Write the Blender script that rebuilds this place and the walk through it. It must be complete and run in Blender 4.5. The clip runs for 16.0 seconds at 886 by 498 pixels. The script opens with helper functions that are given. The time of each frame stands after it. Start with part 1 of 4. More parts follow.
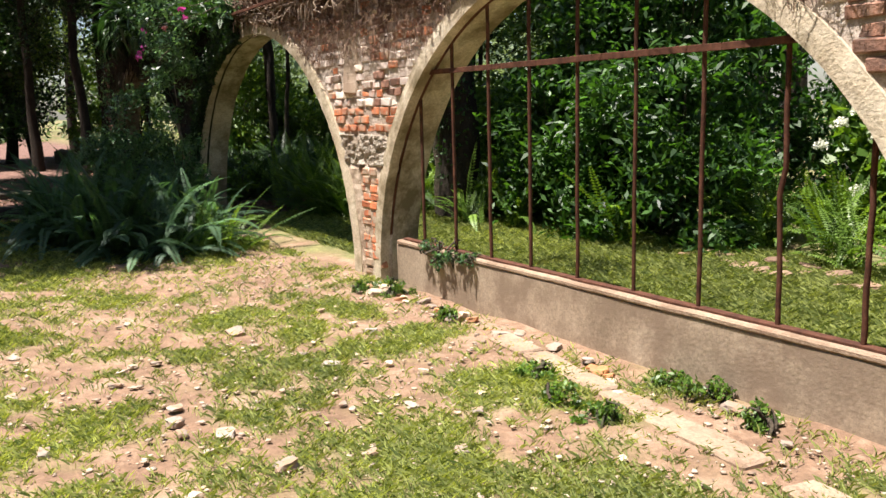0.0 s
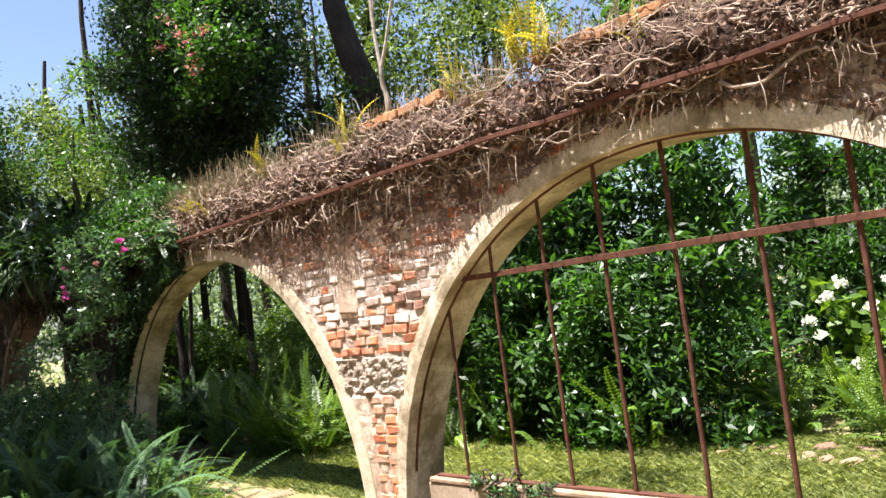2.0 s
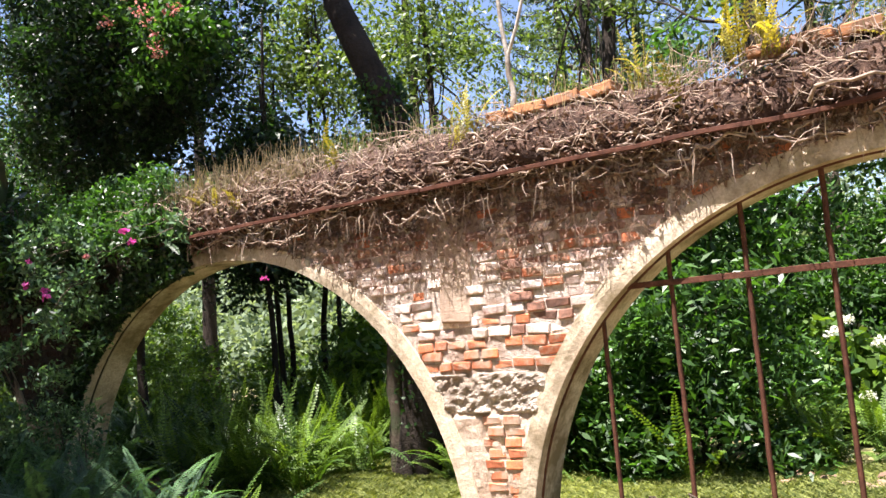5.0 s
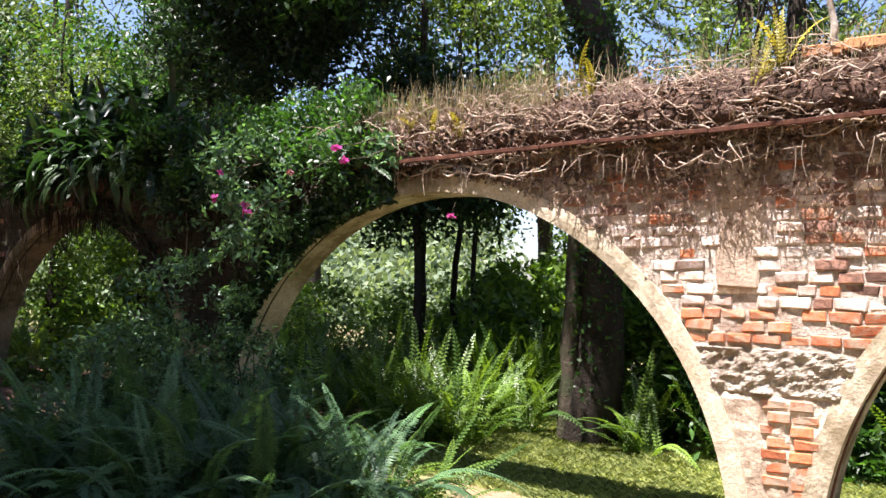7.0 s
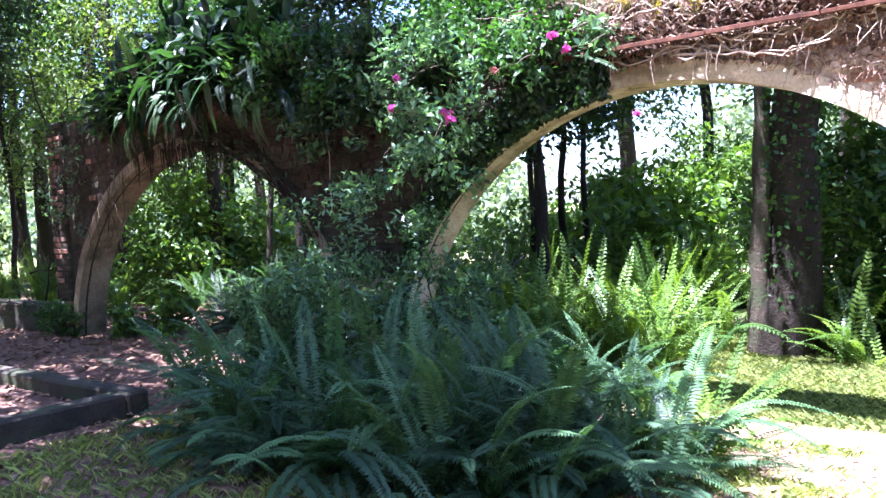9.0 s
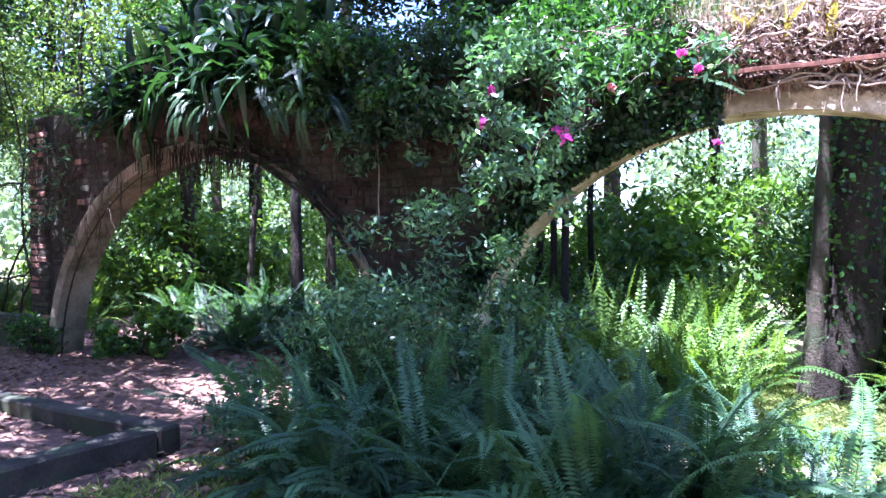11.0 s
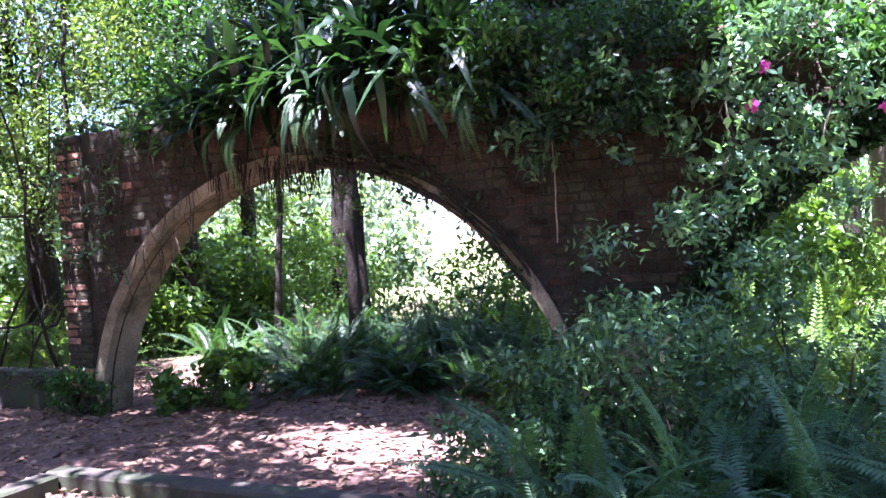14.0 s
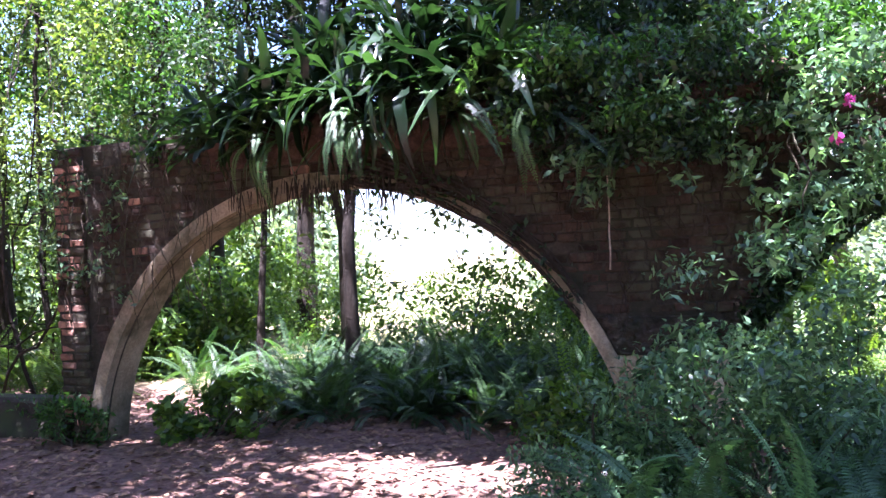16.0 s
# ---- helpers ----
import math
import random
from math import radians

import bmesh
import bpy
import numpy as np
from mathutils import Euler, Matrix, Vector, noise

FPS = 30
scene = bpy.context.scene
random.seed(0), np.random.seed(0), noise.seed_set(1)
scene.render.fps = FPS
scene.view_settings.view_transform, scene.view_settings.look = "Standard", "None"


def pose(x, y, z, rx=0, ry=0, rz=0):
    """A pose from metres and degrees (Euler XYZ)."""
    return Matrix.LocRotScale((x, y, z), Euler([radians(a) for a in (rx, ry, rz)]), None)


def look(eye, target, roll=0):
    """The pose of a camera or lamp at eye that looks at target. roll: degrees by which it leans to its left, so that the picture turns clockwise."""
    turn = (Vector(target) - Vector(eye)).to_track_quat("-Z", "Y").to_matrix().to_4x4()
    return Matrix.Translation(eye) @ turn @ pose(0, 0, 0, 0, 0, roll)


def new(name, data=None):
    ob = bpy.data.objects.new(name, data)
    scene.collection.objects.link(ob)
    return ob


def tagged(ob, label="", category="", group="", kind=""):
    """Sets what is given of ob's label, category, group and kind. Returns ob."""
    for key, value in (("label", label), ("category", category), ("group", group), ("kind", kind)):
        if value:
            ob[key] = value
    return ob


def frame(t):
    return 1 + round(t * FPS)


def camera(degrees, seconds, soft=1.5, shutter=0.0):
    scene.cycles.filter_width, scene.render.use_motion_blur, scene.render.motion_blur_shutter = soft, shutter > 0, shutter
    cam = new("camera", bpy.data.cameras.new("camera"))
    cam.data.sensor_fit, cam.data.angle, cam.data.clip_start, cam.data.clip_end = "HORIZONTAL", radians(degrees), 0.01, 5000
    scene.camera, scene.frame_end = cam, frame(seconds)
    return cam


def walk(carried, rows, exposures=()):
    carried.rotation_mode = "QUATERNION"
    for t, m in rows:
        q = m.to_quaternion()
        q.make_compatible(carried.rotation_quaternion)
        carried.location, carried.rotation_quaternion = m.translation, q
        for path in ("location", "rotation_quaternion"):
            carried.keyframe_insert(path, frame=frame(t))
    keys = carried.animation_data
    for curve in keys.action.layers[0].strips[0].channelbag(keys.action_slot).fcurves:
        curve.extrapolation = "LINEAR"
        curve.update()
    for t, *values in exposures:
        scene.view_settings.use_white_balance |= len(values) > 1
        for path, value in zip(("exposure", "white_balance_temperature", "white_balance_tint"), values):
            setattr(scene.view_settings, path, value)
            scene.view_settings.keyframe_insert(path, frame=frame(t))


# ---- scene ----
cam = camera(56.0, 16.0)
METRES, EYE, TILT, LEAN, TURN = 12.0, 1.5, 0.0, 0.0, 57.7
ROWS = [
    (0.0, 0.0, 0.0, 0.0, -0.27, -9.78, 1.56),
    (0.5, -0.0155, 0.0139, -0.0001, -2.96, -8.92, 2.04),
    (1.0, -0.0351, 0.0364, 0.0006, -1.7, -4.7, 4.02),
    (1.5, -0.0639, 0.0633, 0.0056, -5.23, 2.92, 5.34),
    (2.0, -0.0995, 0.0801, 0.0054, -9.86, 4.16, 7.04),
    (2.5, -0.1349, 0.1021, 0.0046, -12.52, 4.1, 6.84),
    (3.0, -0.1711, 0.1122, 0.0064, -17.37, 4.12, 4.84),
    (5.5, -0.2952, 0.2068, 0.0066, -24.42, 5.56, 4.32),
    (6.0, -0.3199, 0.227, 0.0098, -25.42, 5.14, 2.79),
    (6.5, -0.3341, 0.2541, 0.009, -24.88, 3.44, 1.64),
    (7.0, -0.3519, 0.2869, 0.0083, -20.01, 2.59, -1.06),
    (7.5, -0.3792, 0.312, 0.0066, -15.5, 0.46, 0.52),
    (8.0, -0.4019, 0.349, 0.0042, -14.47, -1.94, 3.38),
    (10.5, -0.5075, 0.4567, 0.0131, -27.41, -2.66, 0.39),
    (11.0, -0.5168, 0.4822, 0.0133, -24.92, -1.83, 0.53),
    (11.5, -0.5288, 0.5108, 0.0159, -21.78, -0.1, 0.73),
    (12.0, -0.548, 0.5369, 0.0179, -21.55, 0.85, 1.89),
    (12.5, -0.5651, 0.5682, 0.0161, -22.61, 1.02, 3.7),
    (13.0, -0.5902, 0.596, 0.0175, -26.89, 0.62, 3.34),
    (13.5, -0.6136, 0.6145, 0.0202, -30.16, -0.08, 2.96),
    (14.0, -0.6294, 0.6365, 0.0185, -31.52, -1.09, 3.79),
    (14.5, -0.6449, 0.6499, 0.022, -35.98, -0.82, 2.82),
    (15.0, -0.6685, 0.6573, 0.0245, -38.01, -0.01, 0.82),
    (15.5, -0.6771, 0.6712, 0.0245, -37.09, 0.05, 2.51),
    (16.0, -0.6833, 0.6879, 0.024, -36.63, 0.14, 2.83),
]
EXPOSURES = [(0.0, 1.42, 6450, 16), (0.9, 1.35, 6400, 16), (1.5, 2.1, 6250, 18), (6.5, 2.15, 6250, 23), (7.4, 2.3, 6000, 24), (8.2, 3.1, 5550, 28), (10.3, 3.55, 4800, 34), (16.0, 3.68, 5300, 39)]
walk(cam, [(t, pose(0, 0, EYE, TILT, LEAN, TURN) @ pose(METRES * x, METRES * y, METRES * z, 90 + pitch, roll, yaw)) for t, x, y, z, yaw, pitch, roll in ROWS], EXPOSURES)

# ---- sky and sun ----
SUN_EL, SUN_AZ = 73.0, 197.0      # azimuth clockwise from +y
world = bpy.data.worlds.new("world")
scene.world = world
world.use_nodes = True
wn, wl = world.node_tree.nodes, world.node_tree.links
sky = wn.new("ShaderNodeTexSky")
sky.sky_type, sky.sun_disc = "NISHITA", False
sky.sun_elevation, sky.sun_rotation = radians(SUN_EL), radians(SUN_AZ)
wl.new(sky.outputs[0], wn["Background"].inputs[0])
wn["Background"].inputs[1].default_value = 0.055
sun_data = bpy.data.lights.new("sun", "SUN")
sun_data.energy, sun_data.angle, sun_data.color = 5.0, radians(0.5), (1.0, 0.95, 0.86)
sun = new("sun", sun_data)
az, el = radians(SUN_AZ), radians(SUN_EL)
sun_dir = Vector((math.sin(az) * math.cos(el), math.cos(az) * math.cos(el), math.sin(el)))
sun.matrix_world = look(sun_dir * 50, (0, 0, 0))

# ---- materials ----
def nodes_of(name):
    m = bpy.data.materials.new(name)
    m.use_nodes = True
    return m, m.node_tree.nodes, m.node_tree.links


def ramp(n, l, fac, stops):
    r = n.new("ShaderNodeValToRGB")
    while len(r.color_ramp.elements) < len(stops):
        r.color_ramp.elements.new(0.5)
    for e, (p, c) in zip(r.color_ramp.elements, stops):
        e.position, e.color = p, (*c, 1)
    l.new(fac, r.inputs[0])
    return r.outputs[0]


def noise_node(n, l, scale, detail=4.0, rough=0.6, stretch=None):
    co = n.new("ShaderNodeNewGeometry").outputs["Position"]
    if stretch:
        mp = n.new("ShaderNodeMapping")
        mp.inputs["Scale"].default_value = stretch
        l.new(co, mp.inputs[0])
        co = mp.outputs[0]
    t = n.new("ShaderNodeTexNoise")
    t.inputs["Scale"].default_value, t.inputs["Detail"].default_value, t.inputs["Roughness"].default_value = scale, detail, rough
    l.new(co, t.inputs["Vector"])
    return t.outputs[0]


def mixc(n, l, fac, a, b, mode="MIX"):
    m = n.new("ShaderNodeMix")
    m.data_type, m.blend_type = "RGBA", mode
    for sock, v in ((m.inputs[0], fac), (m.inputs[6], a), (m.inputs[7], b)):
        if isinstance(v, (int, float)):
            sock.default_value = v
        elif isinstance(v, tuple):
            sock.default_value = (*v, 1)
        else:
            l.new(v, sock)
    return m.outputs[2]


def bump(n, l, bsdf, height, strength, dist=0.02):
    b = n.new("ShaderNodeBump")
    b.inputs["Strength"].default_value, b.inputs["Distance"].default_value = strength, dist
    l.new(height, b.inputs["Height"])
    l.new(b.outputs[0], bsdf.inputs["Normal"])


def surface(name, stops, scale, rough=0.9, grain=60.0, relief=0.5, dist=0.01, stain=None, stain_scale=1.2, stretch=None, rand="", metal=0.0, stain_at=0.46):
    """A rough surface: broad tones from a noise ramp, fine grain on top, optional stains and variation piece by piece."""
    m, n, l = nodes_of(name)
    p = n["Principled BSDF"]
    col = ramp(n, l, noise_node(n, l, scale, 6, 0.65, stretch), stops)
    fine = noise_node(n, l, grain, 5, 0.7)
    col = mixc(n, l, 0.55, col, ramp(n, l, fine, [(0.3, (0.35, 0.35, 0.35)), (0.7, (1.3, 1.3, 1.3))]), "MULTIPLY")
    if rand:
        src = n.new("ShaderNodeObjectInfo").outputs["Random"] if rand == "object" else n.new("ShaderNodeNewGeometry").outputs["Random Per Island"]
        col = mixc(n, l, 0.8, col, ramp(n, l, src, [(0.0, (0.55, 0.5, 0.48)), (0.5, (1.0, 1.0, 1.0)), (1.0, (1.3, 1.25, 1.15))]), "MULTIPLY")
    if stain:
        msk = ramp(n, l, noise_node(n, l, stain_scale, 7, 0.7), [(stain_at, (0, 0, 0)), (stain_at + 0.14, (1, 1, 1))])
        col = mixc(n, l, msk, col, stain)
    l.new(col, p.inputs["Base Color"])
    p.inputs["Roughness"].default_value, p.inputs["Metallic"].default_value = rough, metal
    p.inputs["Specular IOR Level"].default_value = 0.2
    bump(n, l, p, fine, relief, dist)
    return m


def foliage(name, dark, light, through_light, rough=0.45, rand="island", patch=0.6):
    """Leaves: diffuse and translucent with a waxy gloss, varied leaf by leaf and over broad patches."""
    m, n, l = nodes_of(name)
    p = n["Principled BSDF"]
    src = n.new("ShaderNodeObjectInfo").outputs["Random"] if rand == "object" else n.new("ShaderNodeNewGeometry").outputs["Random Per Island"]
    col = ramp(n, l, src, [(0.0, dark), (0.75, light), (1.0, tuple(min(1, c * 1.5) for c in light))])
    col = mixc(n, l, 0.7, col, ramp(n, l, noise_node(n, l, patch, 3, 0.5), [(0.3, (0.6, 0.62, 0.65)), (0.7, (1.25, 1.2, 1.0))]), "MULTIPLY")
    l.new(col, p.inputs["Base Color"])
    p.inputs["Roughness"].default_value = rough
    tr = n.new("ShaderNodeBsdfTranslucent")
    l.new(mixc(n, l, 1.0, col, through_light, "MULTIPLY"), tr.inputs[0])
    add = n.new("ShaderNodeMixShader")
    add.inputs[0].default_value = 0.38
    l.new(p.outputs[0], add.inputs[1])
    l.new(tr.outputs[0], add.inputs[2])
    l.new(add.outputs[0], n["Material Output"].inputs[0])
    return m


M_PLASTER = surface("weathered_plaster", [(0.3, (0.40, 0.30, 0.21)), (0.55, (0.58, 0.47, 0.36)), (0.75, (0.70, 0.61, 0.50))], 2.2, 0.95, 45, 0.9, 0.012, (0.33, 0.24, 0.17), 1.7)
M_RIM = surface("arch_concrete", [(0.3, (0.44, 0.35, 0.23)), (0.55, (0.63, 0.54, 0.40)), (0.75, (0.73, 0.66, 0.53))], 2.5, 0.93, 50, 0.8, 0.01, (0.20, 0.16, 0.09), 1.4)
# About half as bright as arch_concrete, with dark stains as well.
M_RIM_DARK = surface("dark_arch_concrete", [(0.3, (0.17, 0.13, 0.08)), (0.55, (0.32, 0.26, 0.17)), (0.75, (0.42, 0.36, 0.26))], 2.5, 0.93, 50, 0.8, 0.01, (0.10, 0.09, 0.05), 1.6)
M_MORTAR = surface("old_mortar", [(0.3, (0.40, 0.31, 0.24)), (0.7, (0.70, 0.61, 0.52))], 5, 0.97, 40, 1.0, 0.02, (0.30, 0.21, 0.15), 2.0)
M_SILL = surface("stained_cement", [(0.3, (0.22, 0.165, 0.115)), (0.55, (0.38, 0.295, 0.21)), (0.8, (0.52, 0.42, 0.31))], 2.0, 0.92, 55, 0.5, 0.006, (0.23, 0.17, 0.12), 2.6, (1, 1, 0.4))
M_LEDGE = surface("pale_mortar", [(0.3, (0.27, 0.18, 0.12)), (0.7, (0.50, 0.38, 0.27))], 6, 0.95, 50, 0.8, 0.01, (0.22, 0.15, 0.10), 3)
M_RUBBLE = surface("broken_render", [(0.3, (0.34, 0.28, 0.21)), (0.7, (0.66, 0.60, 0.50))], 7, 0.97, 30, 1.0, 0.04, (0.30, 0.24, 0.18), 4)
M_RED = surface("red_brick", [(0.3, (0.42, 0.14, 0.07)), (0.6, (0.60, 0.21, 0.095)), (0.85, (0.66, 0.34, 0.21))], 9, 0.93, 60, 0.8, 0.008, (0.36, 0.27, 0.19), 7, rand="object")
M_LIME = surface("limewashed_brick", [(0.3, (0.46, 0.31, 0.24)), (0.5, (0.70, 0.61, 0.53)), (0.75, (0.82, 0.77, 0.70))], 6, 0.93, 50, 0.8, 0.008, (0.42, 0.22, 0.15), 6, rand="object", stain_at=0.53)
M_BROWN = surface("dirty_brick", [(0.3, (0.25, 0.125, 0.085)), (0.6, (0.42, 0.23, 0.16)), (0.85, (0.52, 0.38, 0.29))], 8, 0.95, 50, 0.9, 0.01, (0.13, 0.08, 0.06), 5, rand="object")
# Shade on the far piers is put into the colour; stains are olive.
M_SHADEBRICK = surface("shade_toned_brick", [(0.3, (0.022, 0.016, 0.012)), (0.6, (0.060, 0.038, 0.027)), (0.85, (0.14, 0.095, 0.065))], 7, 0.95, 50, 0.9, 0.01, (0.06, 0.06, 0.035), 3, rand="object")
M_EARTHSTONE = surface("earthy_stone", [(0.3, (0.16, 0.10, 0.065)), (0.7, (0.33, 0.23, 0.16))], 9, 0.93, 60, 0.6, 0.005, rand="object")
# Mortar of the far piers, its colour lowered to stand for shade.
M_SHADEMORTAR = surface("shade_toned_mortar", [(0.3, (0.025, 0.021, 0.016)), (0.7, (0.085, 0.068, 0.05))], 5, 0.97, 40, 1.0, 0.02, (0.03, 0.032, 0.02), 2.0)
M_TERRA = surface("terracotta", [(0.3, (0.40, 0.17, 0.07)), (0.7, (0.60, 0.30, 0.14))], 6, 0.9, 50, 0.6, 0.006, (0.22, 0.13, 0.08), 4)
M_RUST = surface("rusted_iron", [(0.3, (0.055, 0.024, 0.016)), (0.6, (0.13, 0.055, 0.033)), (0.8, (0.20, 0.10, 0.065))], 14, 0.8, 120, 0.5, 0.002, metal=0.2)
M_BARK = surface("bark", [(0.3, (0.045, 0.035, 0.025)), (0.6, (0.11, 0.085, 0.06)), (0.8, (0.19, 0.16, 0.12))], 5, 0.95, 25, 1.0, 0.03, (0.06, 0.07, 0.035), 2.5, (1, 1, 0.25))
M_PALE_BARK = surface("pale_bark", [(0.3, (0.30, 0.27, 0.22)), (0.7, (0.55, 0.52, 0.45))], 5, 0.9, 30, 0.6, 0.01, (0.2, 0.17, 0.13), 3)
M_DARK_BARK = surface("dark_bark", [(0.3, (0.02, 0.016, 0.012)), (0.7, (0.06, 0.046, 0.034))], 6, 0.95, 25, 1.0, 0.03, stretch=(1, 1, 0.3))
M_ROOT = surface("dead_vine", [(0.3, (0.17, 0.12, 0.09)), (0.55, (0.38, 0.30, 0.23)), (0.8, (0.66, 0.57, 0.47))], 8, 0.95, 60, 0.4, 0.003, rand="island")
M_SOILTOP = surface("root_soil", [(0.3, (0.035, 0.022, 0.016)), (0.7, (0.13, 0.078, 0.055))], 9, 0.97, 30, 1.0, 0.03)
M_STONE = surface("pale_stone", [(0.3, (0.28, 0.23, 0.18)), (0.7, (0.52, 0.47, 0.41))], 9, 0.9, 60, 0.6, 0.005, (0.3, 0.2, 0.13), 9, rand="object")
M_GRAVEL = surface("rubble_stone", [(0.3, (0.32, 0.22, 0.15)), (0.7, (0.56, 0.48, 0.38))], 9, 0.92, 60, 0.6, 0.005, rand="island")
M_KERB = surface("dark_kerb", [(0.3, (0.025, 0.021, 0.017)), (0.7, (0.08, 0.066, 0.053))], 5, 0.93, 50, 0.7, 0.006, (0.05, 0.06, 0.03), 3)
M_LITTER = surface("dead_leaf", [(0.3, (0.16, 0.085, 0.05)), (0.7, (0.36, 0.23, 0.15))], 6, 0.8, 60, 0.3, 0.003, rand="island")
M_DEADLEAF = surface("curled_dead_leaf", [(0.3, (0.10, 0.058, 0.04)), (0.6, (0.27, 0.18, 0.13)), (0.8, (0.46, 0.36, 0.27))], 7, 0.85, 60, 0.3, 0.003, rand="island")
M_LEAF = foliage("broad_leaf", (0.012, 0.038, 0.011), (0.050, 0.122, 0.024), (1.5, 1.7, 0.5))
# Darker broad_leaf variant; shade on dense growth is put into its green.
M_EVERGREEN_SHADE = foliage("evergreen_shade_leaf", (0.007, 0.020, 0.009), (0.026, 0.060, 0.018), (1.2, 1.4, 0.5))
M_LEAF2 = foliage("bright_leaf", (0.035, 0.085, 0.015), (0.11, 0.20, 0.03), (1.5, 1.5, 0.4))
M_VINE = foliage("vine_leaf", (0.016, 0.050, 0.025), (0.13, 0.235, 0.115), (1.4, 1.5, 0.7), 0.36)
# Lighter leaf copy with the sunlit look put into its colour.
M_AIRY = foliage("airy_sunlit_leaf", (0.022, 0.045, 0.012), (0.105, 0.165, 0.04), (1.5, 1.5, 0.5), 0.5)
# Near-black green puts the strap ferns' shade into the leaf colour.
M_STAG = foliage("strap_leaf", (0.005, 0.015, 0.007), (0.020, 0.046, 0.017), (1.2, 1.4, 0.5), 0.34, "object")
# Shade and sun on the ferns are put into the next three greens.
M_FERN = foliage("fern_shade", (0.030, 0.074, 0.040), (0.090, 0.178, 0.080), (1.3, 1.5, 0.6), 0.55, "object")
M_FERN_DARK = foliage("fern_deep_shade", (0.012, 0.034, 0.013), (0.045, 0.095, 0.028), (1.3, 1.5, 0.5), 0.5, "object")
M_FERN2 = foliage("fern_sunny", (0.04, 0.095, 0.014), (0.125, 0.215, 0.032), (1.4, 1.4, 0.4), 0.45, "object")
M_FERN3 = foliage("fern_yellow", (0.17, 0.16, 0.02), (0.34, 0.31, 0.04), (1.3, 1.2, 0.4), 0.5, "object")
M_GRASS = foliage("grass_blade", (0.075, 0.12, 0.024), (0.33, 0.37, 0.12), (1.3, 1.3, 0.5), 0.6)
M_DRY = foliage("dry_grass", (0.24, 0.19, 0.10), (0.42, 0.36, 0.22), (1.2, 1.1, 0.8), 0.8)
M_CONIFER = foliage("conifer_needles", (0.010, 0.028, 0.016), (0.03, 0.065, 0.03), (1.2, 1.3, 0.7))
# Pale grey-green with the distance haze put into the leaf colour.
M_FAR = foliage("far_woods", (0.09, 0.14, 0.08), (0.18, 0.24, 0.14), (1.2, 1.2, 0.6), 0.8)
M_PINK = foliage("pink_petal", (0.42, 0.04, 0.24), (0.62, 0.10, 0.40), (1.2, 0.8, 1.0), 0.6)
M_SALMON = foliage("salmon_petal", (0.50, 0.16, 0.16), (0.66, 0.32, 0.30), (1.2, 0.9, 0.9), 0.6)
M_WHITE = foliage("white_petal", (0.66, 0.68, 0.60), (0.80, 0.82, 0.76), (1, 1, 0.9), 0.6)


def ground_material():
    m, n, l = nodes_of("earth_and_grass")
    p = n["Principled BSDF"]
    at = n.new("ShaderNodeAttribute")
    at.attribute_name = "cover"
    sep = n.new("ShaderNodeSeparateColor")
    l.new(at.outputs["Color"], sep.inputs[0])
    fine = noise_node(n, l, 35, 6, 0.7)
    soil = ramp(n, l, noise_node(n, l, 2.6, 9, 0.75), [(0.3, (0.13, 0.070, 0.043)), (0.5, (0.26, 0.155, 0.098)), (0.68, (0.42, 0.29, 0.20))])
    grass = ramp(n, l, noise_node(n, l, 6, 5, 0.7), [(0.3, (0.11, 0.12, 0.038)), (0.7, (0.26, 0.24, 0.09))])
    litter = ramp(n, l, noise_node(n, l, 12, 6, 0.75), [(0.3, (0.07, 0.038, 0.026)), (0.5, (0.17, 0.09, 0.065)), (0.72, (0.33, 0.20, 0.15))])
    col = mixc(n, l, sep.outputs[0], soil, grass)
    col = mixc(n, l, sep.outputs[1], col, litter)
    col = mixc(n, l, 0.6, col, ramp(n, l, fine, [(0.3, (0.5, 0.5, 0.5)), (0.7, (1.25, 1.25, 1.25))]), "MULTIPLY")
    l.new(col, p.inputs["Base Color"])
    p.inputs["Roughness"].default_value = 0.97
    bump(n, l, p, fine, 0.9, 0.02)
    return m


M_GROUND = ground_material()

# ---- mesh helpers ----
rng = np.random.default_rng(7)


def mesh_from(name, verts, faces, material, smooth=False):
    """A mesh from an array of points and an array of faces that all have the same number of corners."""
    me = bpy.data.meshes.new(name)
    verts, faces = np.asarray(verts, dtype=np.float32), np.asarray(faces, dtype=np.int32)
    k = faces.shape[1]
    me.vertices.add(len(verts))
    me.vertices.foreach_set("co", verts.ravel())
    me.loops.add(faces.size)
    me.loops.foreach_set("vertex_index", faces.ravel())
    me.polygons.add(len(faces))
    me.polygons.foreach_set("loop_start", np.arange(0, faces.size, k, dtype=np.int32))
    me.polygons.foreach_set("loop_total", np.full(len(faces), k, dtype=np.int32))
    me.update(calc_edges=True)
    me.validate()
    me.materials.append(material)
    if smooth:
        me.polygons.foreach_set("use_smooth", np.ones(len(faces), dtype=bool))
    return me


def child(name, me, parent, m=None, label=""):
    ob = new(name, me)
    ob.parent = parent
    if m is not None:
        ob.matrix_basis = m
    if label:
        ob["label"] = label
    return ob


def part(name, bm, material, parent, label=""):
    me = bpy.data.meshes.new(name)
    bm.to_mesh(me)
    bm.free()
    me.materials.append(material)
    return child(name, me, parent, None, label)


def thing(name, m, label, category, group="", kind=""):
    ob = new(name)
    ob.empty_display_size = 0.1
    ob.matrix_basis = m
    return tagged(ob, label, category, group, kind)


def whole(name, me, label, category, group="", kind="", m=None):
    ob = new(name, me)
    if m is not None:
        ob.matrix_basis = m
    return tagged(ob, label, category, group, kind)


